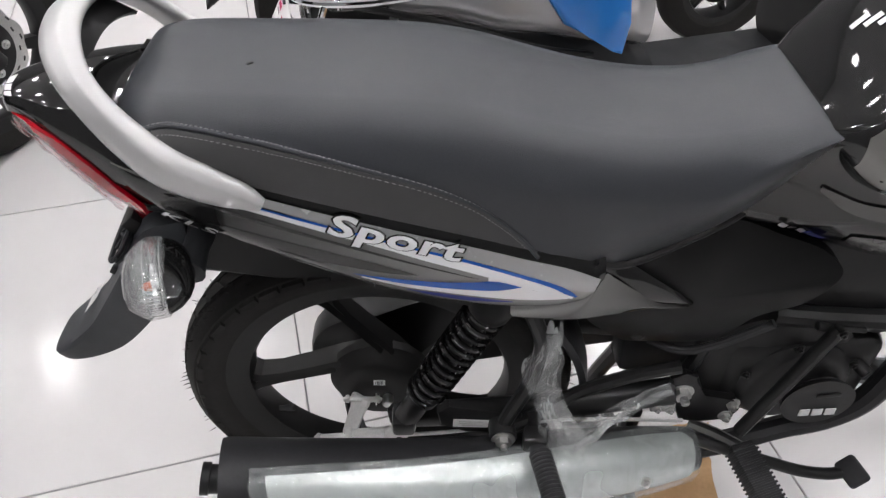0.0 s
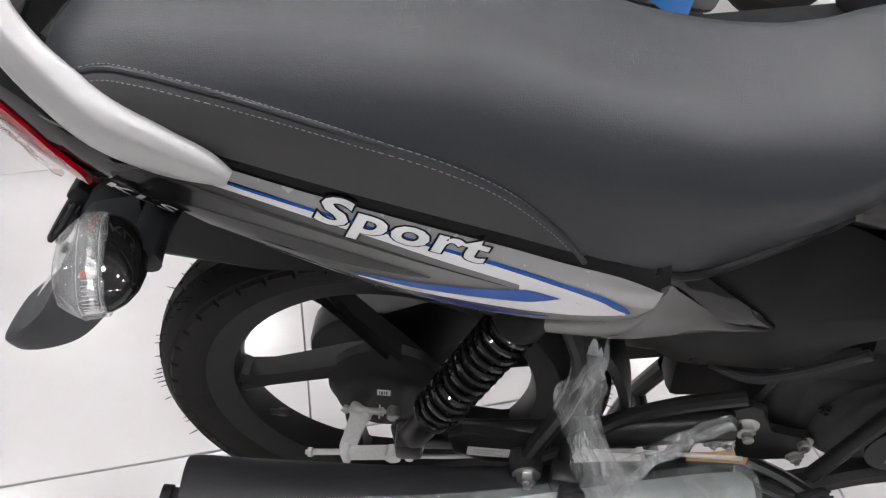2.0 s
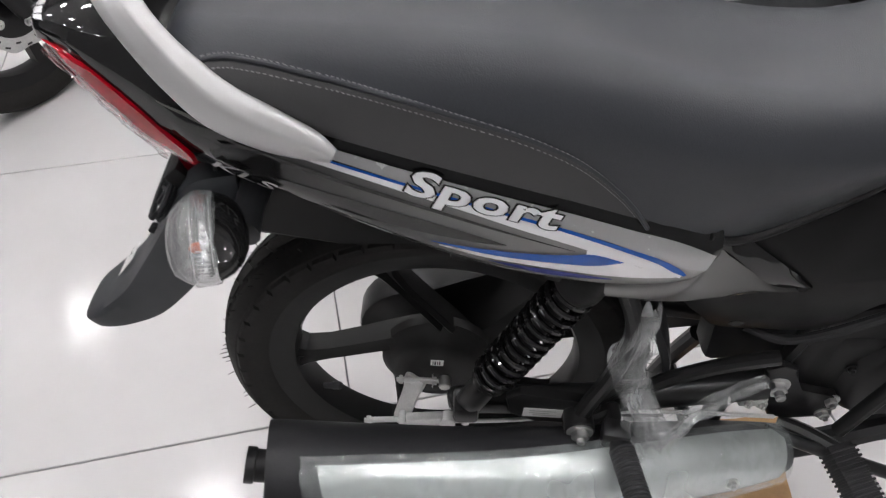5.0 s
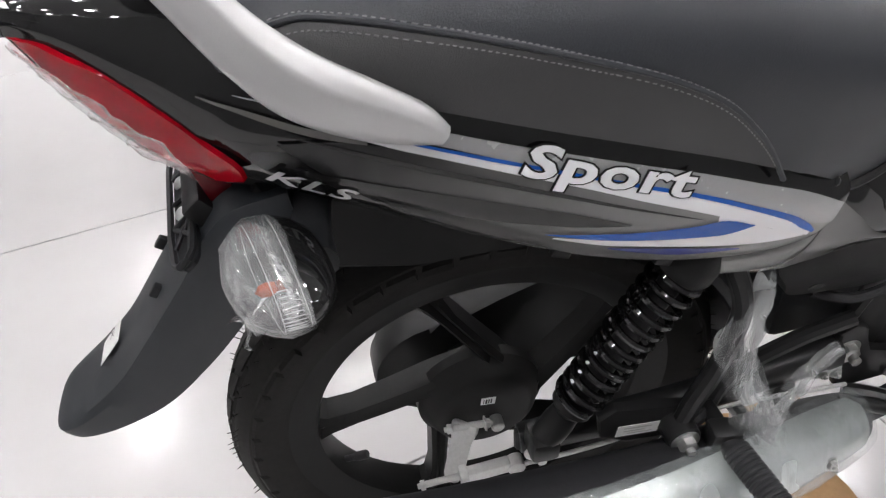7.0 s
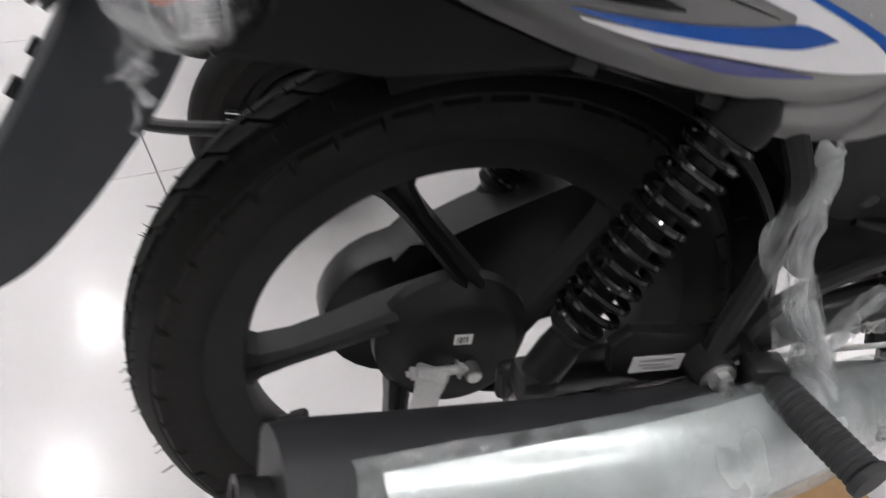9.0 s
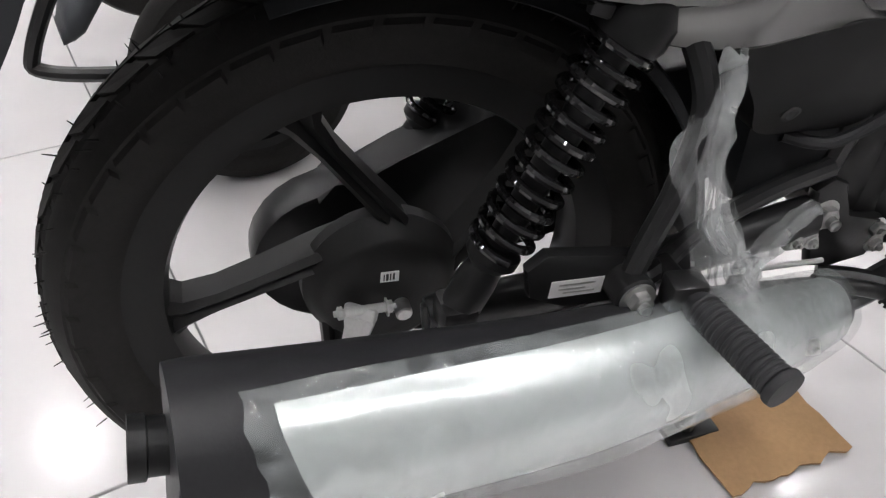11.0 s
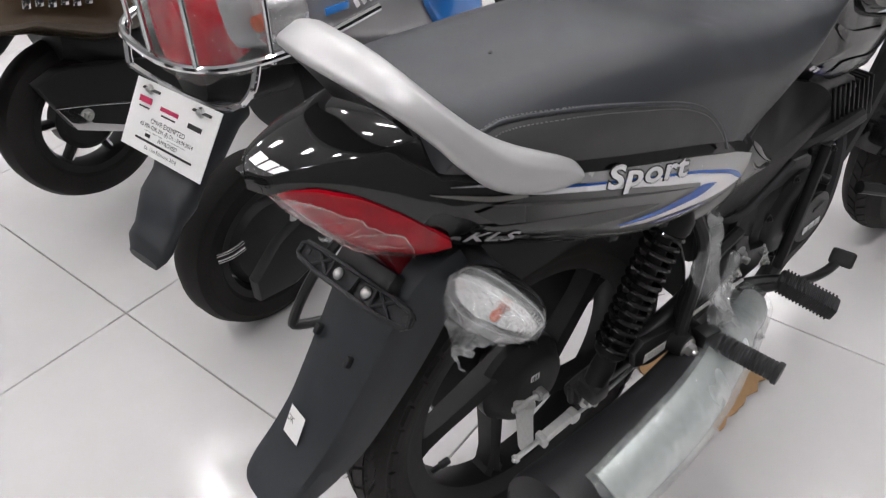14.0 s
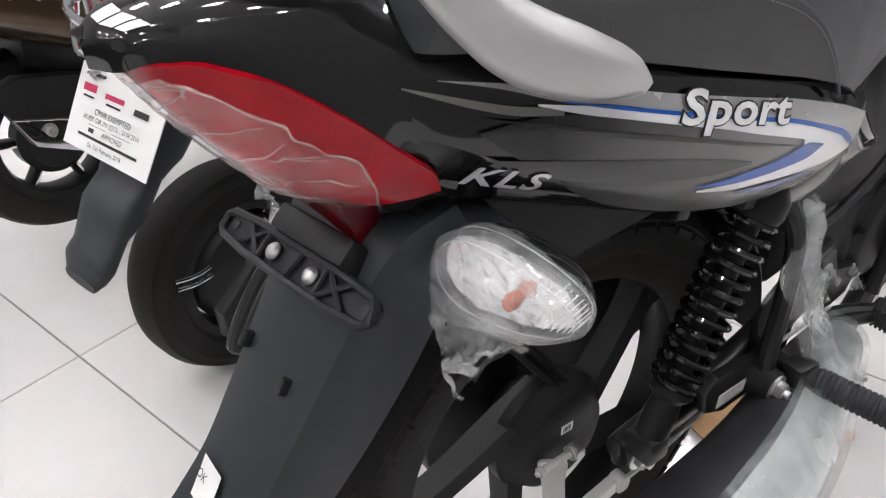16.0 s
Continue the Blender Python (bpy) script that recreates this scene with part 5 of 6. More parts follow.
part("brake_switch", bm, STEEL, bike, "small zinc brake switch bracket")
# wiring and hoses
part("hose", tube([(0.36, -0.02, 0.43), (0.40, -0.035, 0.425), (0.44, -0.045, 0.45), (0.49, -0.055, 0.50)], 0.006), GRIP, bike, "black rubber hose")

# foot controls
bm = tube([(0.415, -0.07, 0.287), (0.464, -0.088, 0.283), (0.53, -0.098, 0.262), (0.585, -0.106, 0.246), (0.62, -0.114, 0.250), (0.638, -0.118, 0.262)], 0.0085, None, 12)
pedal = part("brake_pedal", bm, FRAME, bike, "black brake pedal with ribbed pad")
part("pad", block(0.030, 0.040, 0.012, 0.0055, pose(0.645, -0.122, 0.269, 0, -40, 15), None, 3), GRIP, pedal, "ribbed black pad")


def peg(a, b, r, ribs, name, label):
    """A rubber foot peg with rings."""
    a, b = Vector(a), Vector(b)
    L = (b - a).length
    prof = [(0, 0), (r * 0.8, 0)]
    for k in range(ribs):
        y0 = L * 0.08 + L * 0.84 * k / ribs
        st = L * 0.84 / ribs
        prof += [(r * 0.92, y0), (r, y0 + st * 0.2), (r, y0 + st * 0.65), (r * 0.92, y0 + st * 0.8)]
    prof += [(r * 1.12, L * 0.93), (r * 1.15, L * 0.95), (r * 1.1, L), (0, L)]
    bm = lathe(prof, 24)
    bmesh.ops.transform(bm, matrix=aim(a, b), verts=bm.verts)
    return part(name, bm, GRIP, bike, label)


peg((0.208, -0.146, 0.380), (0.224, -0.236, 0.376), 0.0140, 15, "pillion_peg", "black ribbed rubber pillion peg")
bm = block(0.03, 0.024, 0.028, 0.004, pose(0.205, -0.136, 0.381, 0, 0, -8))
bar((0.205, -0.10, 0.383), (0.206, -0.15, 0.381), 0.009, bm)
part("peg_mount", bm, FRAME, bike, "black folding peg mount")
m = aim((0.496, -0.085, 0.283), (0.528, -0.182, 0.258))
bm = block(0.036, 0.10, 0.026, 0.005, m @ Matrix.Translation((0, 0.052, 0)))
rest = part("rider_peg", bm, GRIP, bike, "black ribbed rubber rider footrest")
for k in range(15):
    part("rib", block(0.0375, 0.0032, 0.0285, 0.001, m @ Matrix.Translation((0, 0.010 + 0.0059 * k, 0.0005))), GRIP, rest)
part("peg_bracket", tube([(0.44, -0.05, 0.275), (0.47, -0.07, 0.28), (0.498, -0.092, 0.281)], 0.011), FRAME, bike, "black footrest bar")

# pillion hanger: bent tube down to the peg
part("peg_hanger", tube([(0.190, -0.088, 0.565), (0.205, -0.10, 0.52), (0.195, -0.108, 0.46), (0.175, -0.115, 0.41), (0.168, -0.12, 0.385), (0.20, -0.105, 0.380), (0.24, -0.072, 0.362), (0.28, -0.054, 0.368), (0.34, -0.050, 0.393), (0.40, -0.048, 0.408)], 0.0095), FRAME, bike, "black tubular pillion hanger")
bm = slab([(0.085, 0.405), (0.10, 0.418), (0.15, 0.408), (0.19, 0.40), (0.192, 0.365), (0.16, 0.36), (0.12, 0.362), (0.09, 0.378)], -0.112, -0.10, 0.003)
bar((0.166, -0.108, 0.382), (0.166, -0.135, 0.382), 0.017, bm)
hang = part("muffler_bracket", bm, FRAME, bike, "black muffler bracket")
part("label", block(0.044, 0.0006, 0.016, 0, pose(0.127, -0.1128, 0.383, 0, 4, 0)), PAPER, hang, "white printed label")
for dx, dz, wx in ((0.0, 0.004, 0.03), (-0.004, 0.0, 0.022), (0.002, -0.004, 0.026)):
    part("print", block(wx, 0.0003, 0.0012, 0, pose(0.127 + dx, -0.1134, 0.383 + dz, 0, 4, 0)), STEEL, hang, "faint printed line")
part("muffler_bolt", bolt((0.166, -0.135, 0.382), (0, -1, 0), 0.010), STEEL, bike, "zinc muffler bolt")

# -- exhaust --
MUF = [((-0.156, -0.1965, 0.3995), 0.046), ((-0.152, -0.196, 0.399), 0.050), ((-0.05, -0.188, 0.379), 0.051), ((0.10, -0.167, 0.346), 0.050), ((0.25, -0.128, 0.306), 0.046), ((0.36, -0.094, 0.268), 0.041), ((0.44, -0.076, 0.255), 0.030)]
MUF_LINE = curve_through([p for p, _ in MUF], 6)
bm = tube([p for p, _ in MUF], [r for _, r in MUF], None, 32, 6)
muffler = part("muffler", bm, MUFFLER, bike, "matt black muffler with wrapped heat shield")
a, b = Vector((-0.152, -0.197, 0.393)), Vector((-0.186, -0.199, 0.4005))
part("tail_pipe", lathe([(0.012, 0), (0.0165, 0), (0.0165, 0.02), (0.0185, 0.021), (0.0185, 0.03), (0.014, 0.03), (0.013, 0.01)], 24, None, aim(a + Vector((0, 0, 0.012)), b + Vector((0, 0, 0.012)))), SATIN, muffler, "black tail pipe")
part("header_pipe", tube([(0.43, -0.076, 0.254), (0.50, -0.062, 0.252), (0.57, -0.048, 0.262), (0.63, -0.046, 0.282), (0.672, -0.044, 0.320), (0.695, -0.036, 0.375), (0.715, -0.02, 0.43), (0.72, 0.0, 0.47)], 0.0165), MUFFLER, muffler, "black exhaust header pipe")


def muffler_at(f, ang, lift):
    """A point on the muffler: f along it, ang round it from the top towards the near side."""
    q = f * (len(MUF) - 1)
    i = min(int(q), len(MUF) - 2)
    t = q - i
    r = MUF[i][1] + (MUF[i + 1][1] - MUF[i][1]) * t + lift
    h = f * (len(MUF_LINE) - 1)
    n = min(int(h), len(MUF_LINE) - 2)
    p = MUF_LINE[n].lerp(MUF_LINE[n + 1], h - n)
    d = (MUF_LINE[min(n + 3, len(MUF_LINE) - 1)] - MUF_LINE[max(n - 2, 0)]).normalized()
    side = d.cross(Vector((0, 0, 1))).normalized()
    if side.y > 0:
        side = -side
    up = side.cross(d).normalized()
    if up.z < 0:
        up = -up
    return p + (side * math.sin(ang) + up * math.cos(ang)) * r


rows = []
for k in range(45):
    g = k / 44
    row = []
    for j in range(17):
        h = j / 16
        f0 = 0.245 + 0.10 * h**1.5
        f = f0 + (0.965 - f0 - 0.02 * h) * g
        ang = radians(22 - 34 * g + (142 + 34 * g) * h)
        row.append(muffler_at(f, ang, 0.004))
    rows.append(row)
shield = part("heat_shield", thicken(sheet(rows), 0.0015), SHIELD, muffler, "bright metal heat shield")
for f, ang in ((0.80, 75), (0.33, 118)):
    p = muffler_at(f, radians(ang), 0.005)
    part("shield_bolt", bolt(p, (0, -math.sin(radians(ang)), math.cos(radians(ang))), 0.006), STEEL, shield)
rows = []
for k in range(91):
    g = k / 90
    row = []
    for j in range(33):
        h = j / 32
        f0 = 0.215 + 0.10 * h**1.5 + 0.006 * noise.noise(Vector((h * 12, 0, 0)))
        f = f0 + (0.975 - f0 - 0.02 * h) * g
        ang = radians(16 - 34 * g + (156 + 34 * g) * h)
        p = muffler_at(f, ang, 0.0100)
        out = Vector((0, -math.sin(ang), math.cos(ang)))
        row.append(p + out * (0.0016 * noise.noise(Vector((p.x * 16, p.y * 55, p.z * 55))) + 0.0007 * noise.noise(Vector((p.x * 60 + p.z * 80, p.y * 130, p.z * 130))) + 0.0012))
    rows.append(row)
part("shield_film", sheet(rows), FILM_SHIELD, muffler, "clear wrinkled film over the shield")

# -- loose polythene on the hanger --
bm = bmesh.new()
def ribbon(pts, widths, across, seed):
    """A pleated strip of film along a line."""
    line_ = curve_through(pts, 10)
    across = Vector(across).normalized()
    rows = []
    for k, p in enumerate(line_):
        f = k / (len(line_) - 1)
        w = lerp_table(widths, f)[0]
        row = []
        for j in range(41):
            u = j / 40 - 0.5
            fold = math.sin(21 * u + 3 * f + seed) * 0.004 + math.sin(47 * u - 5 * f) * 0.0014
            q = p + across * (u * w) + Vector((0.2 * fold, -0.012 * math.cos(3.1 * u) - fold, 0))
            row.append(q + noise.noise_vector(q * 38) * 0.006 + noise.noise_vector(q * 110) * 0.0008)
        rows.append(row)
    return sheet(rows, bm)


ribbon([(0.217, -0.092, 0.560), (0.214, -0.100, 0.530), (0.208, -0.106, 0.494), (0.214, -0.118, 0.450), (0.232, -0.134, 0.400), (0.250, -0.146, 0.362)], [(0, 0.016), (0.25, 0.034), (0.42, 0.046), (0.62, 0.034), (0.82, 0.050), (1, 0.052)], (1, 0.15, 0.1), 0.3)
ribbon([(0.218, -0.098, 0.548), (0.214, -0.112, 0.48), (0.230, -0.130, 0.42), (0.256, -0.140, 0.372)], [(0, 0.012), (0.4, 0.024), (1, 0.046)], (1, 0.3, 0.0), 2.1)
ribbon([(0.250, -0.132, 0.372), (0.300, -0.098, 0.366), (0.352, -0.066, 0.368), (0.394, -0.050, 0.372)], [(0, 0.05), (0.35, 0.024), (1, 0.014)], (-0.4, 0, 1), 1.2)
part("loose_film", bm, FILM_LOOSE, bike, "torn clear polythene hanging from the frame")

# -- centre stand --
bm = tube([(0.36, -0.04, 0.30), (0.36, -0.035, 0.18), (0.37, -0.025, 0.06), (0.38, -0.02, 0.014)], 0.013)
tube([(0.36, 0.07, 0.30), (0.34, 0.10, 0.18), (0.33, 0.12, 0.06), (0.34, 0.135, 0.014)], 0.013, bm)
tube([(0.352, -0.036, 0.20), (0.345, 0.10, 0.20)], 0.010, bm, 10, 1)
block(0.07, 0.04, 0.012, 0.003, pose(0.385, -0.02, 0.0065), bm)
block(0.07, 0.04, 0.012, 0.003, pose(0.35, 0.138, 0.0065), bm)
part("centre_stand", bm, FRAME, bike, "black centre stand")

# -- front end --
FX, FZ = 1.225, 0.285
FHUB = Matrix.Translation((FX, 0, FZ))
fw = part("front_wheel", lathe([(0, -0.05), (0.03, -0.05), (0.045, -0.03), (0.045, 0.03), (0.03, 0.05), (0, 0.05)], 32, None, FHUB), FRAME, bike, "black cast alloy front wheel")
part("tyre", lathe(tyre_profile, 72, None, FHUB, ring=True), RUBBER, fw, "black front tyre")
tagged(part("tread", tread(FHUB, 0.2695, 0.04, 50), RUBBER, fw, "tread blocks", 20), kind="stuff")
part("rim", lathe(rim_profile, 72, None, FHUB, ring=True), SATIN, fw)
for k in range(5):
    m = FHUB @ pose(0, 0, 0, 0, 72 * k, 0)
    part("spoke", loft(bmesh.new(), [[m @ Vector((x, y, z)) for y, z in ((-0.016, -wz), (0.016, -wz), (0.016, wz), (-0.016, wz))] for x, wz in ((0.03, 0.02), (0.1, 0.012), (0.186, 0.022))]), SATIN, fw)
rows = []
for k in range(25):
    a = radians(10 + 165 * k / 24)
    rows.append([(FX + (0.292 - dr) * math.cos(a), y, FZ + (0.292 - dr) * math.sin(a)) for y, dr in ((-0.075, 0.075), (-0.073, 0.03), (-0.055, 0.006), (0, 0), (0.055, 0.006), (0.073, 0.03), (0.075, 0.075))])
part("front_mudguard", thicken(sheet(rows), 0.003), GLOSS, bike, "black front mudguard")
for s in (-1, 1):
    bm = bar((FX, s * 0.085, FZ), (0.97, s * 0.085, 0.90), 0.016)
    bar((FX - 0.01, s * 0.085, FZ + 0.02), (1.075, s * 0.085, 0.57), 0.024, bm)
    part("fork_leg", bm, SATIN, bike, "black telescopic fork leg")
bm = tube([(0.62, 0.0, 0.36), (0.74, 0.0, 0.33), (0.84, 0.0, 0.46), (0.93, 0, 0.75)], 0.02)
part("down_tube", bm, FRAME, bike, "black frame down tube")
for s in (-1, 1):
    part("crash_guard", tube([(0.66, s * 0.10, 0.40), (0.76, s * 0.16, 0.38), (0.78, s * 0.22, 0.46), (0.76, s * 0.20, 0.58), (0.70, s * 0.10, 0.64)], 0.011), FRAME, bike, "black tubular crash guard")

# -- cardboard below the stand --
bm = bmesh.new()
rows = []
for i in range(17):
    row = []
    for j in range(13):
        u, v = i / 16, j / 12
        x = 0.385 + 0.185 * u + 0.012 * v - 0.015 * math.sin(3 * v)
        y = -0.122 + 0.02 * u + 0.22 * v
        x += 0.006 * noise.noise(Vector((u * 3, v * 7, 1)))
        y += 0.008 * noise.noise(Vector((u * 8, v * 2, 4)))
        row.append((x, y, 0.004 + 0.006 * abs(noise.noise(Vector((u * 2, v * 2, 9)))) + (0.012 if v > 0.9 else 0)))
    rows.append(row)
card = part("cardboard_sheet", thicken(sheet(rows, bm), 0.003), CARD)
tagged(card, "torn brown cardboard sheet lying on the floor tiles", "cardboard")

# saree guard tube on the far side of the motorcycle
part("saree_guard", tube([(-0.16, 0.11, 0.62), (-0.21, 0.138, 0.55), (-0.244, 0.149, 0.49), (-0.240, 0.148, 0.472), (-0.17, 0.125, 0.474), (0.0, 0.12, 0.470), (0.12, 0.11, 0.47)], 0.0065), FRAME, bike, "black tubular side guard")

# ---- the other vehicles on show ----
HEAD = 13.0


def scooter_wheel(body, x, y, r=0.205, wide=0.045, lift=0.0, hub=0.075):
    """Small alloy wheel with a fat tyre, axis along y."""
    m = Matrix.Translation((x, y, r + lift))
    w = part("wheel", lathe([(0, -0.035), (hub - 0.015, -0.035), (hub, -0.02), (hub, 0.02), (hub - 0.015, 0.035), (0, 0.035)], 36, None, m), SATIN, body, "small black alloy wheel")
    part("tyre", lathe([(r * 0.62, -wide * 0.7), (r * 0.7, -wide), (r * 0.85, -wide * 1.05), (r * 0.95, -wide * 0.8), (r, -wide * 0.3), (r, wide * 0.3), (r * 0.95, wide * 0.8), (r * 0.85, wide * 1.05), (r * 0.7, wide), (r * 0.62, wide * 0.7)], 64, None, m, ring=True), RUBBER, w, "black scooter tyre")
    part("rim", lathe([(r * 0.55, -wide * 0.4), (r * 0.58, -wide * 0.8), (r * 0.66, -wide * 0.85), (r * 0.66, wide * 0.85), (r * 0.58, wide * 0.8), (r * 0.55, wide * 0.4)], 48, None, m, ring=True), SATIN, w)
    for k in range(6):
        mm = m @ pose(0, 0, 0, 0, 60 * k + 10, 0)
        part("spoke", block(r * 0.28, 0.03, 0.016, 0.003, mm @ Matrix.Translation((r * 0.46, 0, 0))), SATIN, w)
        part("spoke_trim", block(r * 0.22, 0.004, 0.006, 0.001, mm @ Matrix.Translation((r * 0.46, -0.017, 0.004))), CHROME, w, "bright spoke edge")
    return w


def shell(rows, n=4):
    """A closed body through sections (x, half width, top, bottom, squareness)."""
    rings = []
    for k in range((len(rows) - 1) * n + 1):
        u = k / n
        i = min(int(u), len(rows) - 2)
        f = u - i
        f = f * f * (3 - 2 * f)
        x0, w0, t0, b0 = rows[i]
        x1, w1, t1, b1 = rows[i + 1]
        x, w, t, b = x0 + (x1 - x0) * (u - i), w0 + (w1 - w0) * f, t0 + (t1 - t0) * f, b0 + (b1 - b0) * f
        ring = []
        for j in range(28):
            a = 6.2831853 * j / 28
            c_, s_ = math.cos(a), math.sin(a)
            ring.append((x, w * math.copysign(abs(c_) ** 0.65, c_), (t + b) / 2 + (t - b) / 2 * math.copysign(abs(s_) ** 0.75, s_)))
        rings.append(ring)
    return loft(bmesh.new(), rings)


def scooter(label, at, rz, paint, wheel_x=0.0, wheel_y=0.0, wheel_r=0.205, lift=0.0, hub=0.075):
    """A step-through scooter; x runs forward from the rear axle, y to its left."""
    body = thing("scooter", label, "scooter", (*at, 0), rz)
    scooter_wheel(body, wheel_x, wheel_y, wheel_r, 0.045, lift, hub)
    scooter_wheel(body, 1.22, 0)
    tail = part("rear_body", shell([(-0.16, 0.055, 0.72, 0.66), (-0.12, 0.10, 0.745, 0.625), (0.0, 0.145, 0.76, 0.570), (0.2, 0.165, 0.755, 0.515), (0.38, 0.15, 0.70, 0.47), (0.46, 0.12, 0.60, 0.45)]), paint, body, "glossy rear body shell")
    part("seat", shell([(-0.10, 0.07, 0.775, 0.745), (0.0, 0.115, 0.80, 0.75), (0.25, 0.12, 0.795, 0.745), (0.5, 0.10, 0.78, 0.72), (0.6, 0.06, 0.755, 0.72)]), VINYL, body, "black vinyl seat")
    part("belly", shell([(-0.02, 0.09, 0.60, 0.42), (0.1, 0.12, 0.60, 0.36), (0.35, 0.13, 0.55, 0.27), (0.5, 0.12, 0.42, 0.26)]), MATT, body, "matt black lower body")
    part("floorboard", block(0.44, 0.32, 0.05, 0.012, Matrix.Translation((0.72, 0, 0.30))), MATT, body, "dark grey footboard")
    part("leg_shield", shell([(0.90, 0.17, 0.50, 0.30), (0.94, 0.20, 0.75, 0.30), (1.0, 0.20, 0.92, 0.42), (1.06, 0.13, 0.98, 0.60)]), SATIN, body, "dark leg shield")
    part("front_mudguard", shell([(1.02, 0.03, 0.36, 0.28), (1.10, 0.065, 0.44, 0.36), (1.22, 0.07, 0.47, 0.40), (1.34, 0.06, 0.43, 0.34)]), paint, body)
    part("steering_column", bar((1.20, 0, 0.22), (1.0, 0, 0.95), 0.026), SATIN, body)
    part("handlebar", tube([(0.95, 0.32, 1.0), (0.99, 0.15, 1.0), (1.0, 0, 0.98), (0.99, -0.15, 1.0), (0.95, -0.32, 1.0)], 0.014), SATIN, body)
    return body, tail


# silver scooter with blue flashes beside the motorcycle
S1 = Vector((0.025, 0.68))
sc, tail = scooter("silver and blue electric scooter with chrome rear guard and paper plate", S1, HEAD, SCOOT_SILVER, -0.08, 0.045, 0.19, 0.0, 0.10)
part("swing_arm", slab([(-0.205, 0.175), (-0.205, 0.221), (-0.138, 0.272), (-0.05, 0.30), (0.2, 0.32), (0.2, 0.25), (-0.06, 0.19), (-0.119, 0.16)], -0.10, -0.07, 0.008), SATIN, sc, "black swing arm cover")
for z in (0.251, 0.236):
    part("wheel_trim", tube([(-0.222, -0.012, z + 0.004), (-0.19, -0.014, z - 0.002), (-0.16, -0.012, z - 0.002)], 0.004), CHROME, sc, "bright wheel trim")

# blue flash on the near flank
part("blue_flash", slab([(0.20, 0.69), (0.30, 0.69), (0.375, 0.62), (0.385, 0.56), (0.378, 0.495), (0.355, 0.508), (0.30, 0.545), (0.255, 0.57), (0.225, 0.615)], -0.178, -0.15, 0.008), SCOOT_BLUE, tail, "bright blue side flash")
part("lower_trim", tube([(-0.10, -0.122, 0.622), (0.087, -0.150, 0.572), (0.214, -0.156, 0.522), (0.33, -0.148, 0.488)], 0.007, None, 8), SATIN, tail, "black trim line")
part("side_flash", block(0.05, 0.004, 0.012, 0.001, pose(0.02, -0.158, 0.675, 0, 4, 0)), SCOOT_BLUE, tail, "small blue flash")
for k in range(3):
    part("side_flash", block(0.008, 0.004, 0.014, 0.001, pose(0.06 + 0.016 * k, -0.162, 0.672, 0, -25, 0)), WHITE_DECAL, tail, "small white slash")
# tail lamp in film
lamp_ = part("tail_lamp", shell([(-0.185, 0.040, 0.735, 0.61), (-0.165, 0.072, 0.745, 0.595), (-0.12, 0.085, 0.745, 0.60), (-0.06, 0.09, 0.73, 0.62)]), LENS_RED, sc, "red tail lamp wrapped in film")
for s in (-1, 1):
    part("indicator_lens", shell([(-0.155, 0.016, 0.725, 0.64), (-0.12, 0.034, 0.73, 0.63), (-0.04, 0.036, 0.72, 0.645)]), LENS_THIN, lamp_, "clear indicator lens").location = (0, s * 0.118, 0)
    part("reflector", shell([(-0.10, 0.020, 0.72, 0.65), (-0.07, 0.032, 0.72, 0.64), (-0.03, 0.032, 0.715, 0.65)]), REFLECTOR, lamp_, "bright reflector").location = (0, s * 0.116, 0)
    part("amber_bulb", lathe([(0, 0), (0.012, 0.003), (0.013, 0.018), (0, 0.026)], 16, None, aim((-0.095, s * 0.122, 0.685), (-0.13, s * 0.128, 0.685))), AMBER, lamp_)
bm = shell([(-0.196, 0.05, 0.742, 0.60), (-0.175, 0.10, 0.752, 0.588), (-0.12, 0.15, 0.752, 0.595), (-0.05, 0.165, 0.735, 0.615)])
part("film_wrap", grime(bm, 0.008, 40), FILM, lamp_, "crumpled clear film")
part("lamp_skirt", shell([(-0.17, 0.04, 0.615, 0.55), (-0.13, 0.085, 0.62, 0.535), (-0.04, 0.10, 0.62, 0.53)]), SATIN, sc, "black panel below the lamp")
# chrome guard
bm = tube([(0.10, 0.20, 0.66), (-0.06, 0.20, 0.655), (-0.17, 0.165, 0.640), (-0.205, 0.06, 0.632), (-0.208, -0.05, 0.634), (-0.175, -0.14, 0.645), (-0.08, -0.185, 0.655), (0.08, -0.19, 0.665)], 0.0075)
guard_ = part("rear_guard", bm, CHROME, sc, "chrome tubular rear guard")
part("guard_bar", tube([(0.10, 0.20, 0.775), (-0.06, 0.20, 0.77), (-0.165, 0.15, 0.765), (-0.205, 0.06, 0.76), (-0.208, -0.05, 0.755), (-0.175, -0.14, 0.75), (-0.08, -0.185, 0.75), (0.08, -0.19, 0.755)], 0.006), CHROME, guard_)
for x, y in ((-0.165, 0.15), (-0.207, 0.03), (-0.205, -0.085), (-0.13, -0.17)):
    part("guard_post", bar((x, y, 0.640), (x + 0.004, y, 0.762), 0.0045), CHROME, guard_)
part("guard_bar", tube([(-0.16, 0.17, 0.64), (-0.18, 0.162, 0.582), (-0.18, 0.14, 0.568), (-0.18, 0.027, 0.556), (-0.18, -0.074, 0.561), (-0.175, -0.125, 0.578), (-0.165, -0.155, 0.610), (-0.15, -0.16, 0.65)], 0.0065), CHROME, guard_)
# mudflap
part("mudflap", shell([(-0.345, 0.04, 0.335, 0.315), (-0.33, 0.052, 0.365, 0.32), (-0.27, 0.058, 0.44, 0.375), (-0.20, 0.065, 0.52, 0.44), (-0.12, 0.07, 0.58, 0.50)]), FENDER, sc, "dark grey plastic mudflap")
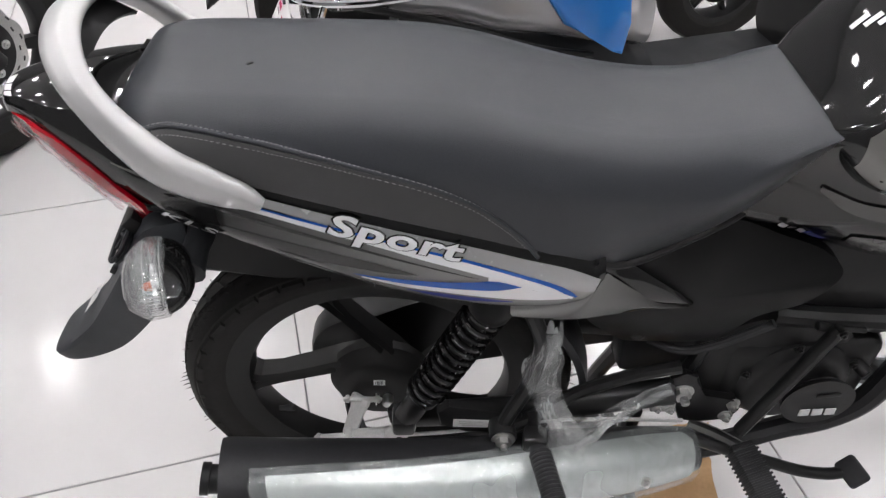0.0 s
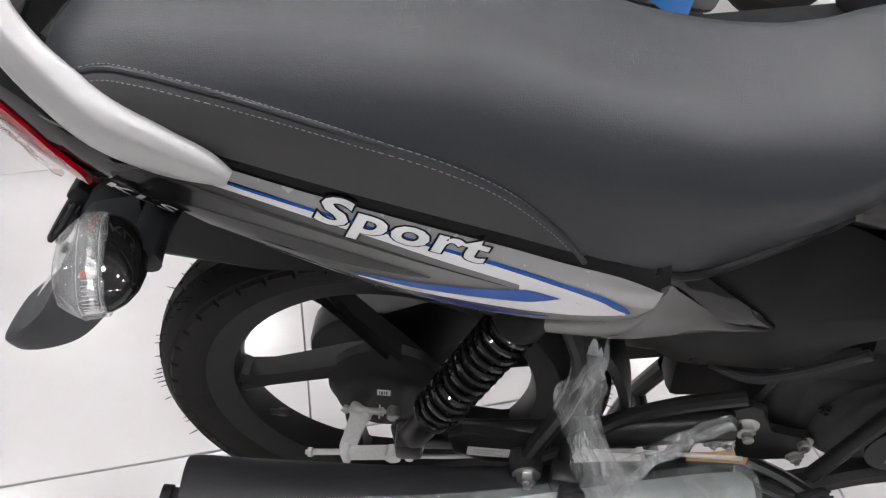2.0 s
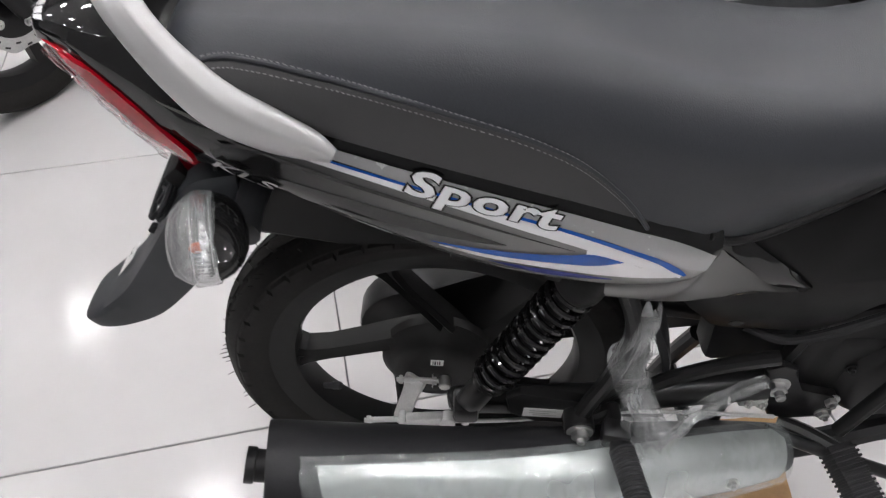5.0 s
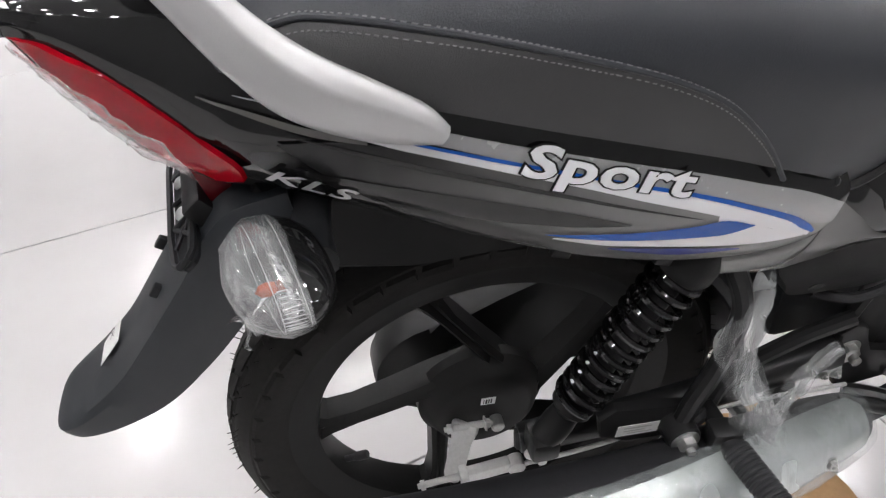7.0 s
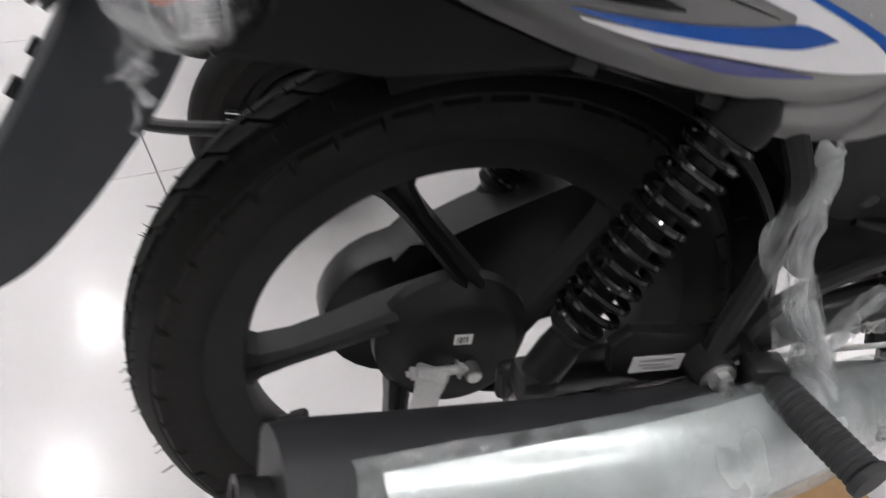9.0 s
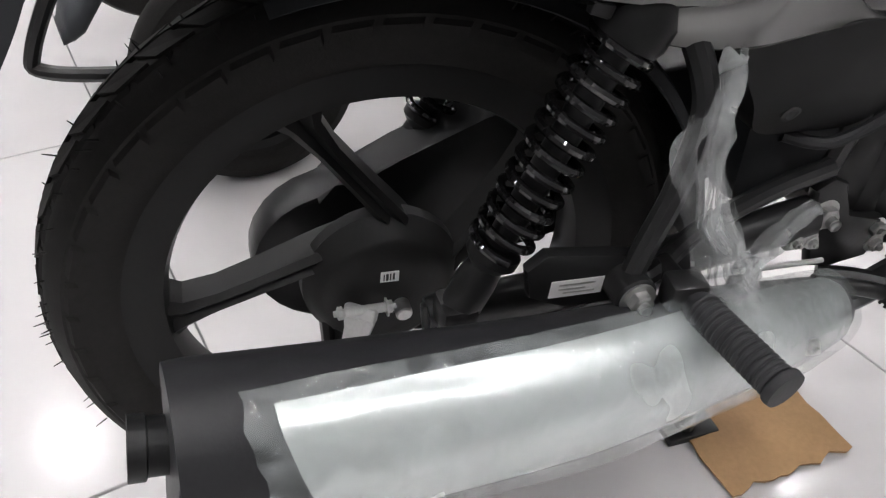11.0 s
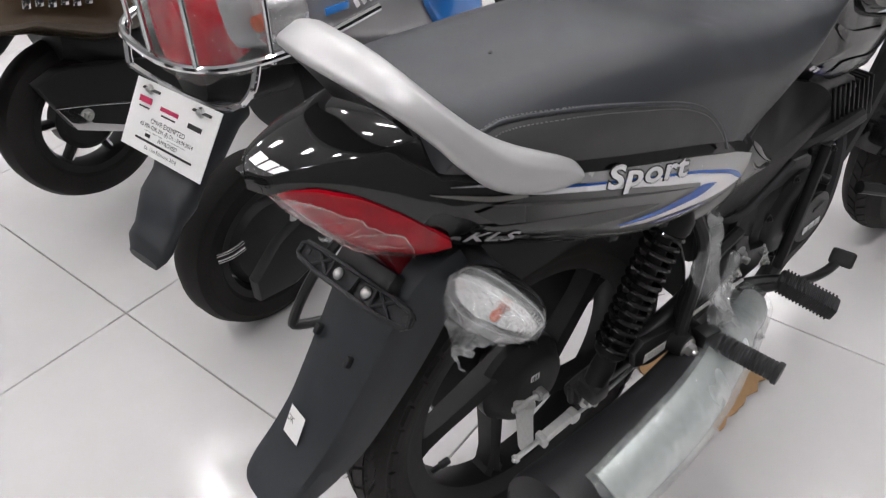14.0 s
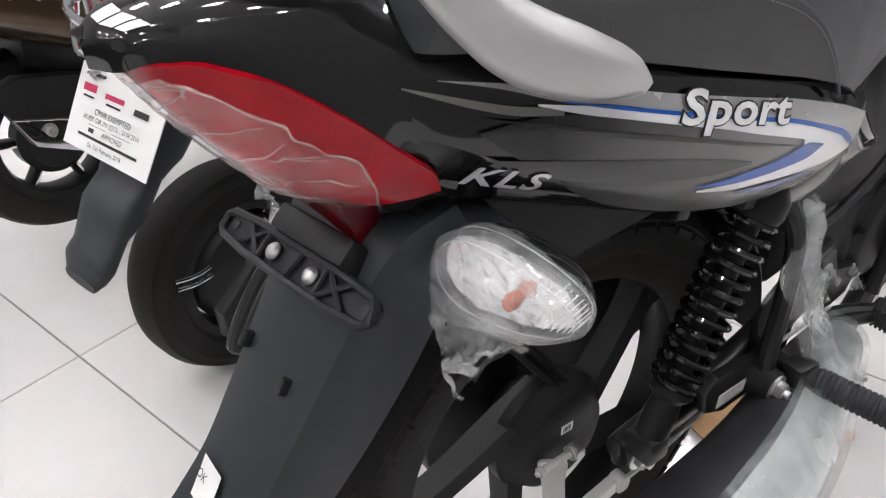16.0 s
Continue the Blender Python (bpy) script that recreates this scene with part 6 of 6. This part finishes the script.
# paper plate
inv = sc.matrix_basis.inverted()
TL, BL, BR = (inv @ Vector(p) for p in ((-0.195, 0.734, 0.576), (-0.253, 0.750, 0.467), (-0.207, 0.522, 0.472)))
px_, py_ = (BR - BL), (TL - BL)
pn = px_.cross(py_).normalized()
if pn.x > 0:
    pn = -pn


def on_plate(u, v, lift=0.0):
    """A point on the plate: u across from its left, v up from its foot, both in 0 to 1."""
    return BL + px_ * u + py_ * v + pn * lift


bm = bmesh.new()
rows = []
for i in range(9):
    rows.append([on_plate(i / 8, j / 4) for j in range(5)])
plate = part("display_plate", thicken(sheet(rows, bm), 0.0015), PAPER, sc, "white printed plate with approval text")
for u in (0.2, 0.8):
    part("slot", tube([on_plate(u - 0.09, 0.90, 0.001), on_plate(u + 0.11, 0.90, 0.001)], 0.004, None, 8, 1, 0.4), INK, plate)
    part("screw", bolt(on_plate(u, 0.90, 0.002), pn, 0.006), STEEL, plate)
wide_, tall_ = px_.length, py_.length


def print_line(text, u, v, size, material):
    """One printed line, centred at u, its foot at v."""
    probe = words(text, lambda a, b: (a, b, 0), size)
    span = max(p.co.x for p in probe.verts)
    probe.free()
    part("print", words(text, lambda a, b: on_plate(u + (a - span / 2) / wide_, v + b / tall_, 0.0012), size), material, plate)


def print_bar(u0, u1, v0, v1, material):
    part("print_bar", sheet([[on_plate(u, v, 0.0012) for v in (v0, v1)] for u in (u0, u1)]), material, plate)


print_bar(0.09, 0.25, 0.69, 0.78, INK_RED)
print_bar(0.11, 0.24, 0.62, 0.645, INK)
print_bar(0.36, 0.58, 0.68, 0.74, INK_RED)
print_bar(0.39, 0.56, 0.61, 0.635, INK)
print_bar(0.70, 0.86, 0.63, 0.70, INK)
print_line("CMVR EXEMPTED", 0.5, 0.46, 0.0125, INK)
print_line("AS PER GSR 291 (E) Dt. : 24.04.2014", 0.5, 0.375, 0.0100, INK)
print_bar(0.25, 0.47, 0.33, 0.334, INK)
print_bar(0.53, 0.75, 0.33, 0.334, INK)
print_line("APPROVED", 0.55, 0.24, 0.0110, INK)
print_bar(0.27, 0.335, 0.245, 0.295, INK)
print_bar(0.16, 0.86, 0.17, 0.205, INK)
print_line("Dt. 13th February, 2018", 0.5, 0.075, 0.0095, INK)
# hub motor detail and brake arm on the near side
part("brake_arm", tube([(-0.06, -0.075, 0.33), (-0.085, -0.08, 0.28), (-0.08, -0.082, 0.22), (-0.05, -0.08, 0.16)], 0.008), STEEL, sc, "bright brake arm")

# bronze scooter in the next row
sc2, tail2 = scooter("dark bronze scooter with small black alloy wheels, parked on tiles", (-0.21, 1.33), HEAD, SCOOT_BROWN, 0.0, 0.0, 0.2, 0.06)
arm = part("swing_arm", slab([(-0.116, 0.417), (-0.061, 0.433), (0.111, 0.395), (0.25, 0.36), (0.25, 0.27), (0.113, 0.250), (0.07, 0.225), (-0.068, 0.294), (-0.091, 0.354)], -0.12, -0.08, 0.006), SATIN, sc2, "black swing arm cover")
part("trim", slab([(-0.097, 0.361), (-0.07, 0.296), (0.042, 0.24), (0.085, 0.238), (0.085, 0.255), (0.047, 0.255), (-0.031, 0.295), (-0.07, 0.35)], -0.127, -0.119, 0.002), CHROME, arm, "bright trim band")
part("trim", tube([(-0.097, -0.124, 0.361), (-0.004, -0.124, 0.332), (0.097, -0.124, 0.296)], 0.003), CHROME, arm, "bright trim line")
part("axle_bolt", bolt((-0.036, -0.12, 0.317), (0, -1, 0), 0.011), STEEL, arm)

part("mudflap", shell([(-0.32, 0.05, 0.31, 0.29), (-0.30, 0.06, 0.36, 0.30), (-0.22, 0.07, 0.47, 0.395), (-0.15, 0.075, 0.56, 0.47), (-0.06, 0.08, 0.60, 0.52)]), SATIN, sc2, "black mudflap")
for k in range(2):
    part("reflector", block(0.006, 0.05, 0.03 + 0.02 * k, 0.003, pose(-0.30 + 0.035 * k, 0.0, 0.365 + 0.055 * k, 0, 35, 0)), PAPER, sc2, "pale reflector strip")
part("flank", shell([(-0.22, 0.10, 0.72, 0.56), (-0.14, 0.17, 0.72, 0.525), (0.1, 0.20, 0.72, 0.44), (0.35, 0.18, 0.64, 0.45)]), SCOOT_BROWN, tail2, "glossy bronze lower flank")
for k in range(6):
    part("chrome_letter", block(0.016, 0.004, 0.018 if k % 2 else 0.024, 0.002, pose(-0.10 + 0.024 * k, -0.197, 0.612 - 0.006 * k, 0, 14, 0)), CHROME, tail2, "raised chrome letter block")

# another motorcycle's front wheel with a disc brake
other = thing("motorcycle", "black motorcycle showing its front wheel with a drilled brake disc", "motorcycle", (-1.06, 1.03, 0), 62)
m = Matrix.Translation((0, 0, 0.282))
ow = part("front_wheel", lathe([(0, -0.045), (0.03, -0.045), (0.04, -0.03), (0.04, 0.03), (0.03, 0.045), (0, 0.045)], 32, None, m), FRAME, other, "black cast alloy front wheel")
part("tyre", lathe([(r * 1.045, y) for r, y in tyre_profile], 80, None, m, ring=True), RUBBER, ow, "black tyre")
part("rim", lathe([(r * 1.03, y) for r, y in rim_profile], 80, None, m, ring=True), SATIN, ow)
for k in range(6):
    mm = m @ pose(0, 0, 0, 0, 60 * k + 18, 0)
    part("spoke", loft(bmesh.new(), [[mm @ Vector((x, y, z)) for y, z in ((-0.014, -wz), (0.014, -wz), (0.014, wz), (-0.014, wz))] for x, wz in ((0.03, 0.018), (0.1, 0.010), (0.19, 0.018))]), SATIN, ow)
bm = bmesh.new()
disc = []
for k in range(72):
    a = 6.2831853 * k / 72
    r = 0.118 + 0.004 * math.sin(9 * a)
    disc.append((r * math.cos(a), r * math.sin(a)))
slab([(x, z) for x, z in disc], -0.055, -0.051, 0.0008, bm, m)
brake = part("brake_disc", bm, STEEL, ow, "drilled steel brake disc")
part("disc_carrier", lathe([(0.085, -0.057), (0.085, -0.052), (0.0, -0.052), (0, -0.06), (0.04, -0.06)], 40, None, m), SATIN, brake, "black disc carrier")
for k in range(24):
    a = 6.2831853 * k / 24
    r = 0.098 if k % 2 else 0.109
    part("disc_hole", block(0.013, 0.0006, 0.0045, 0, m @ pose(r * math.cos(a), -0.0553, r * math.sin(a), 0, 90 - math.degrees(a), 0)), INK, brake)
for k in range(5):
    a = 6.2831853 * k / 5
    part("disc_bolt", bolt((0.062 * math.cos(a), -0.057, 0.282 + 0.062 * math.sin(a)), (0, -1, 0), 0.008), STEEL, brake)
for s in (-1, 1):
    bm = bar((0, s * 0.085, 0.282), (-0.28, s * 0.085, 0.95), 0.017)
    bar((0.01, s * 0.085, 0.26), (-0.13, s * 0.085, 0.58), 0.025, bm)
    part("fork_leg", bm, SATIN, other, "black fork leg")
part("body", shell([(-0.35, 0.06, 0.9, 0.62), (-0.5, 0.12, 1.0, 0.5), (-0.9, 0.14, 1.0, 0.36), (-1.3, 0.11, 0.85, 0.4), (-1.6, 0.06, 0.9, 0.62)]), GLOSS, other, "gloss black body")
part("stand_foot", tube([(-0.75, -0.05, 0.4), (-0.78, -0.14, 0.15), (-0.80, -0.2, 0.012)], 0.011), FRAME, other, "black side stand")
part("rear_wheel", lathe(tyre_profile, 64, None, Matrix.Translation((-1.3, 0, 0.272)), ring=True), RUBBER, other, "black rear tyre")
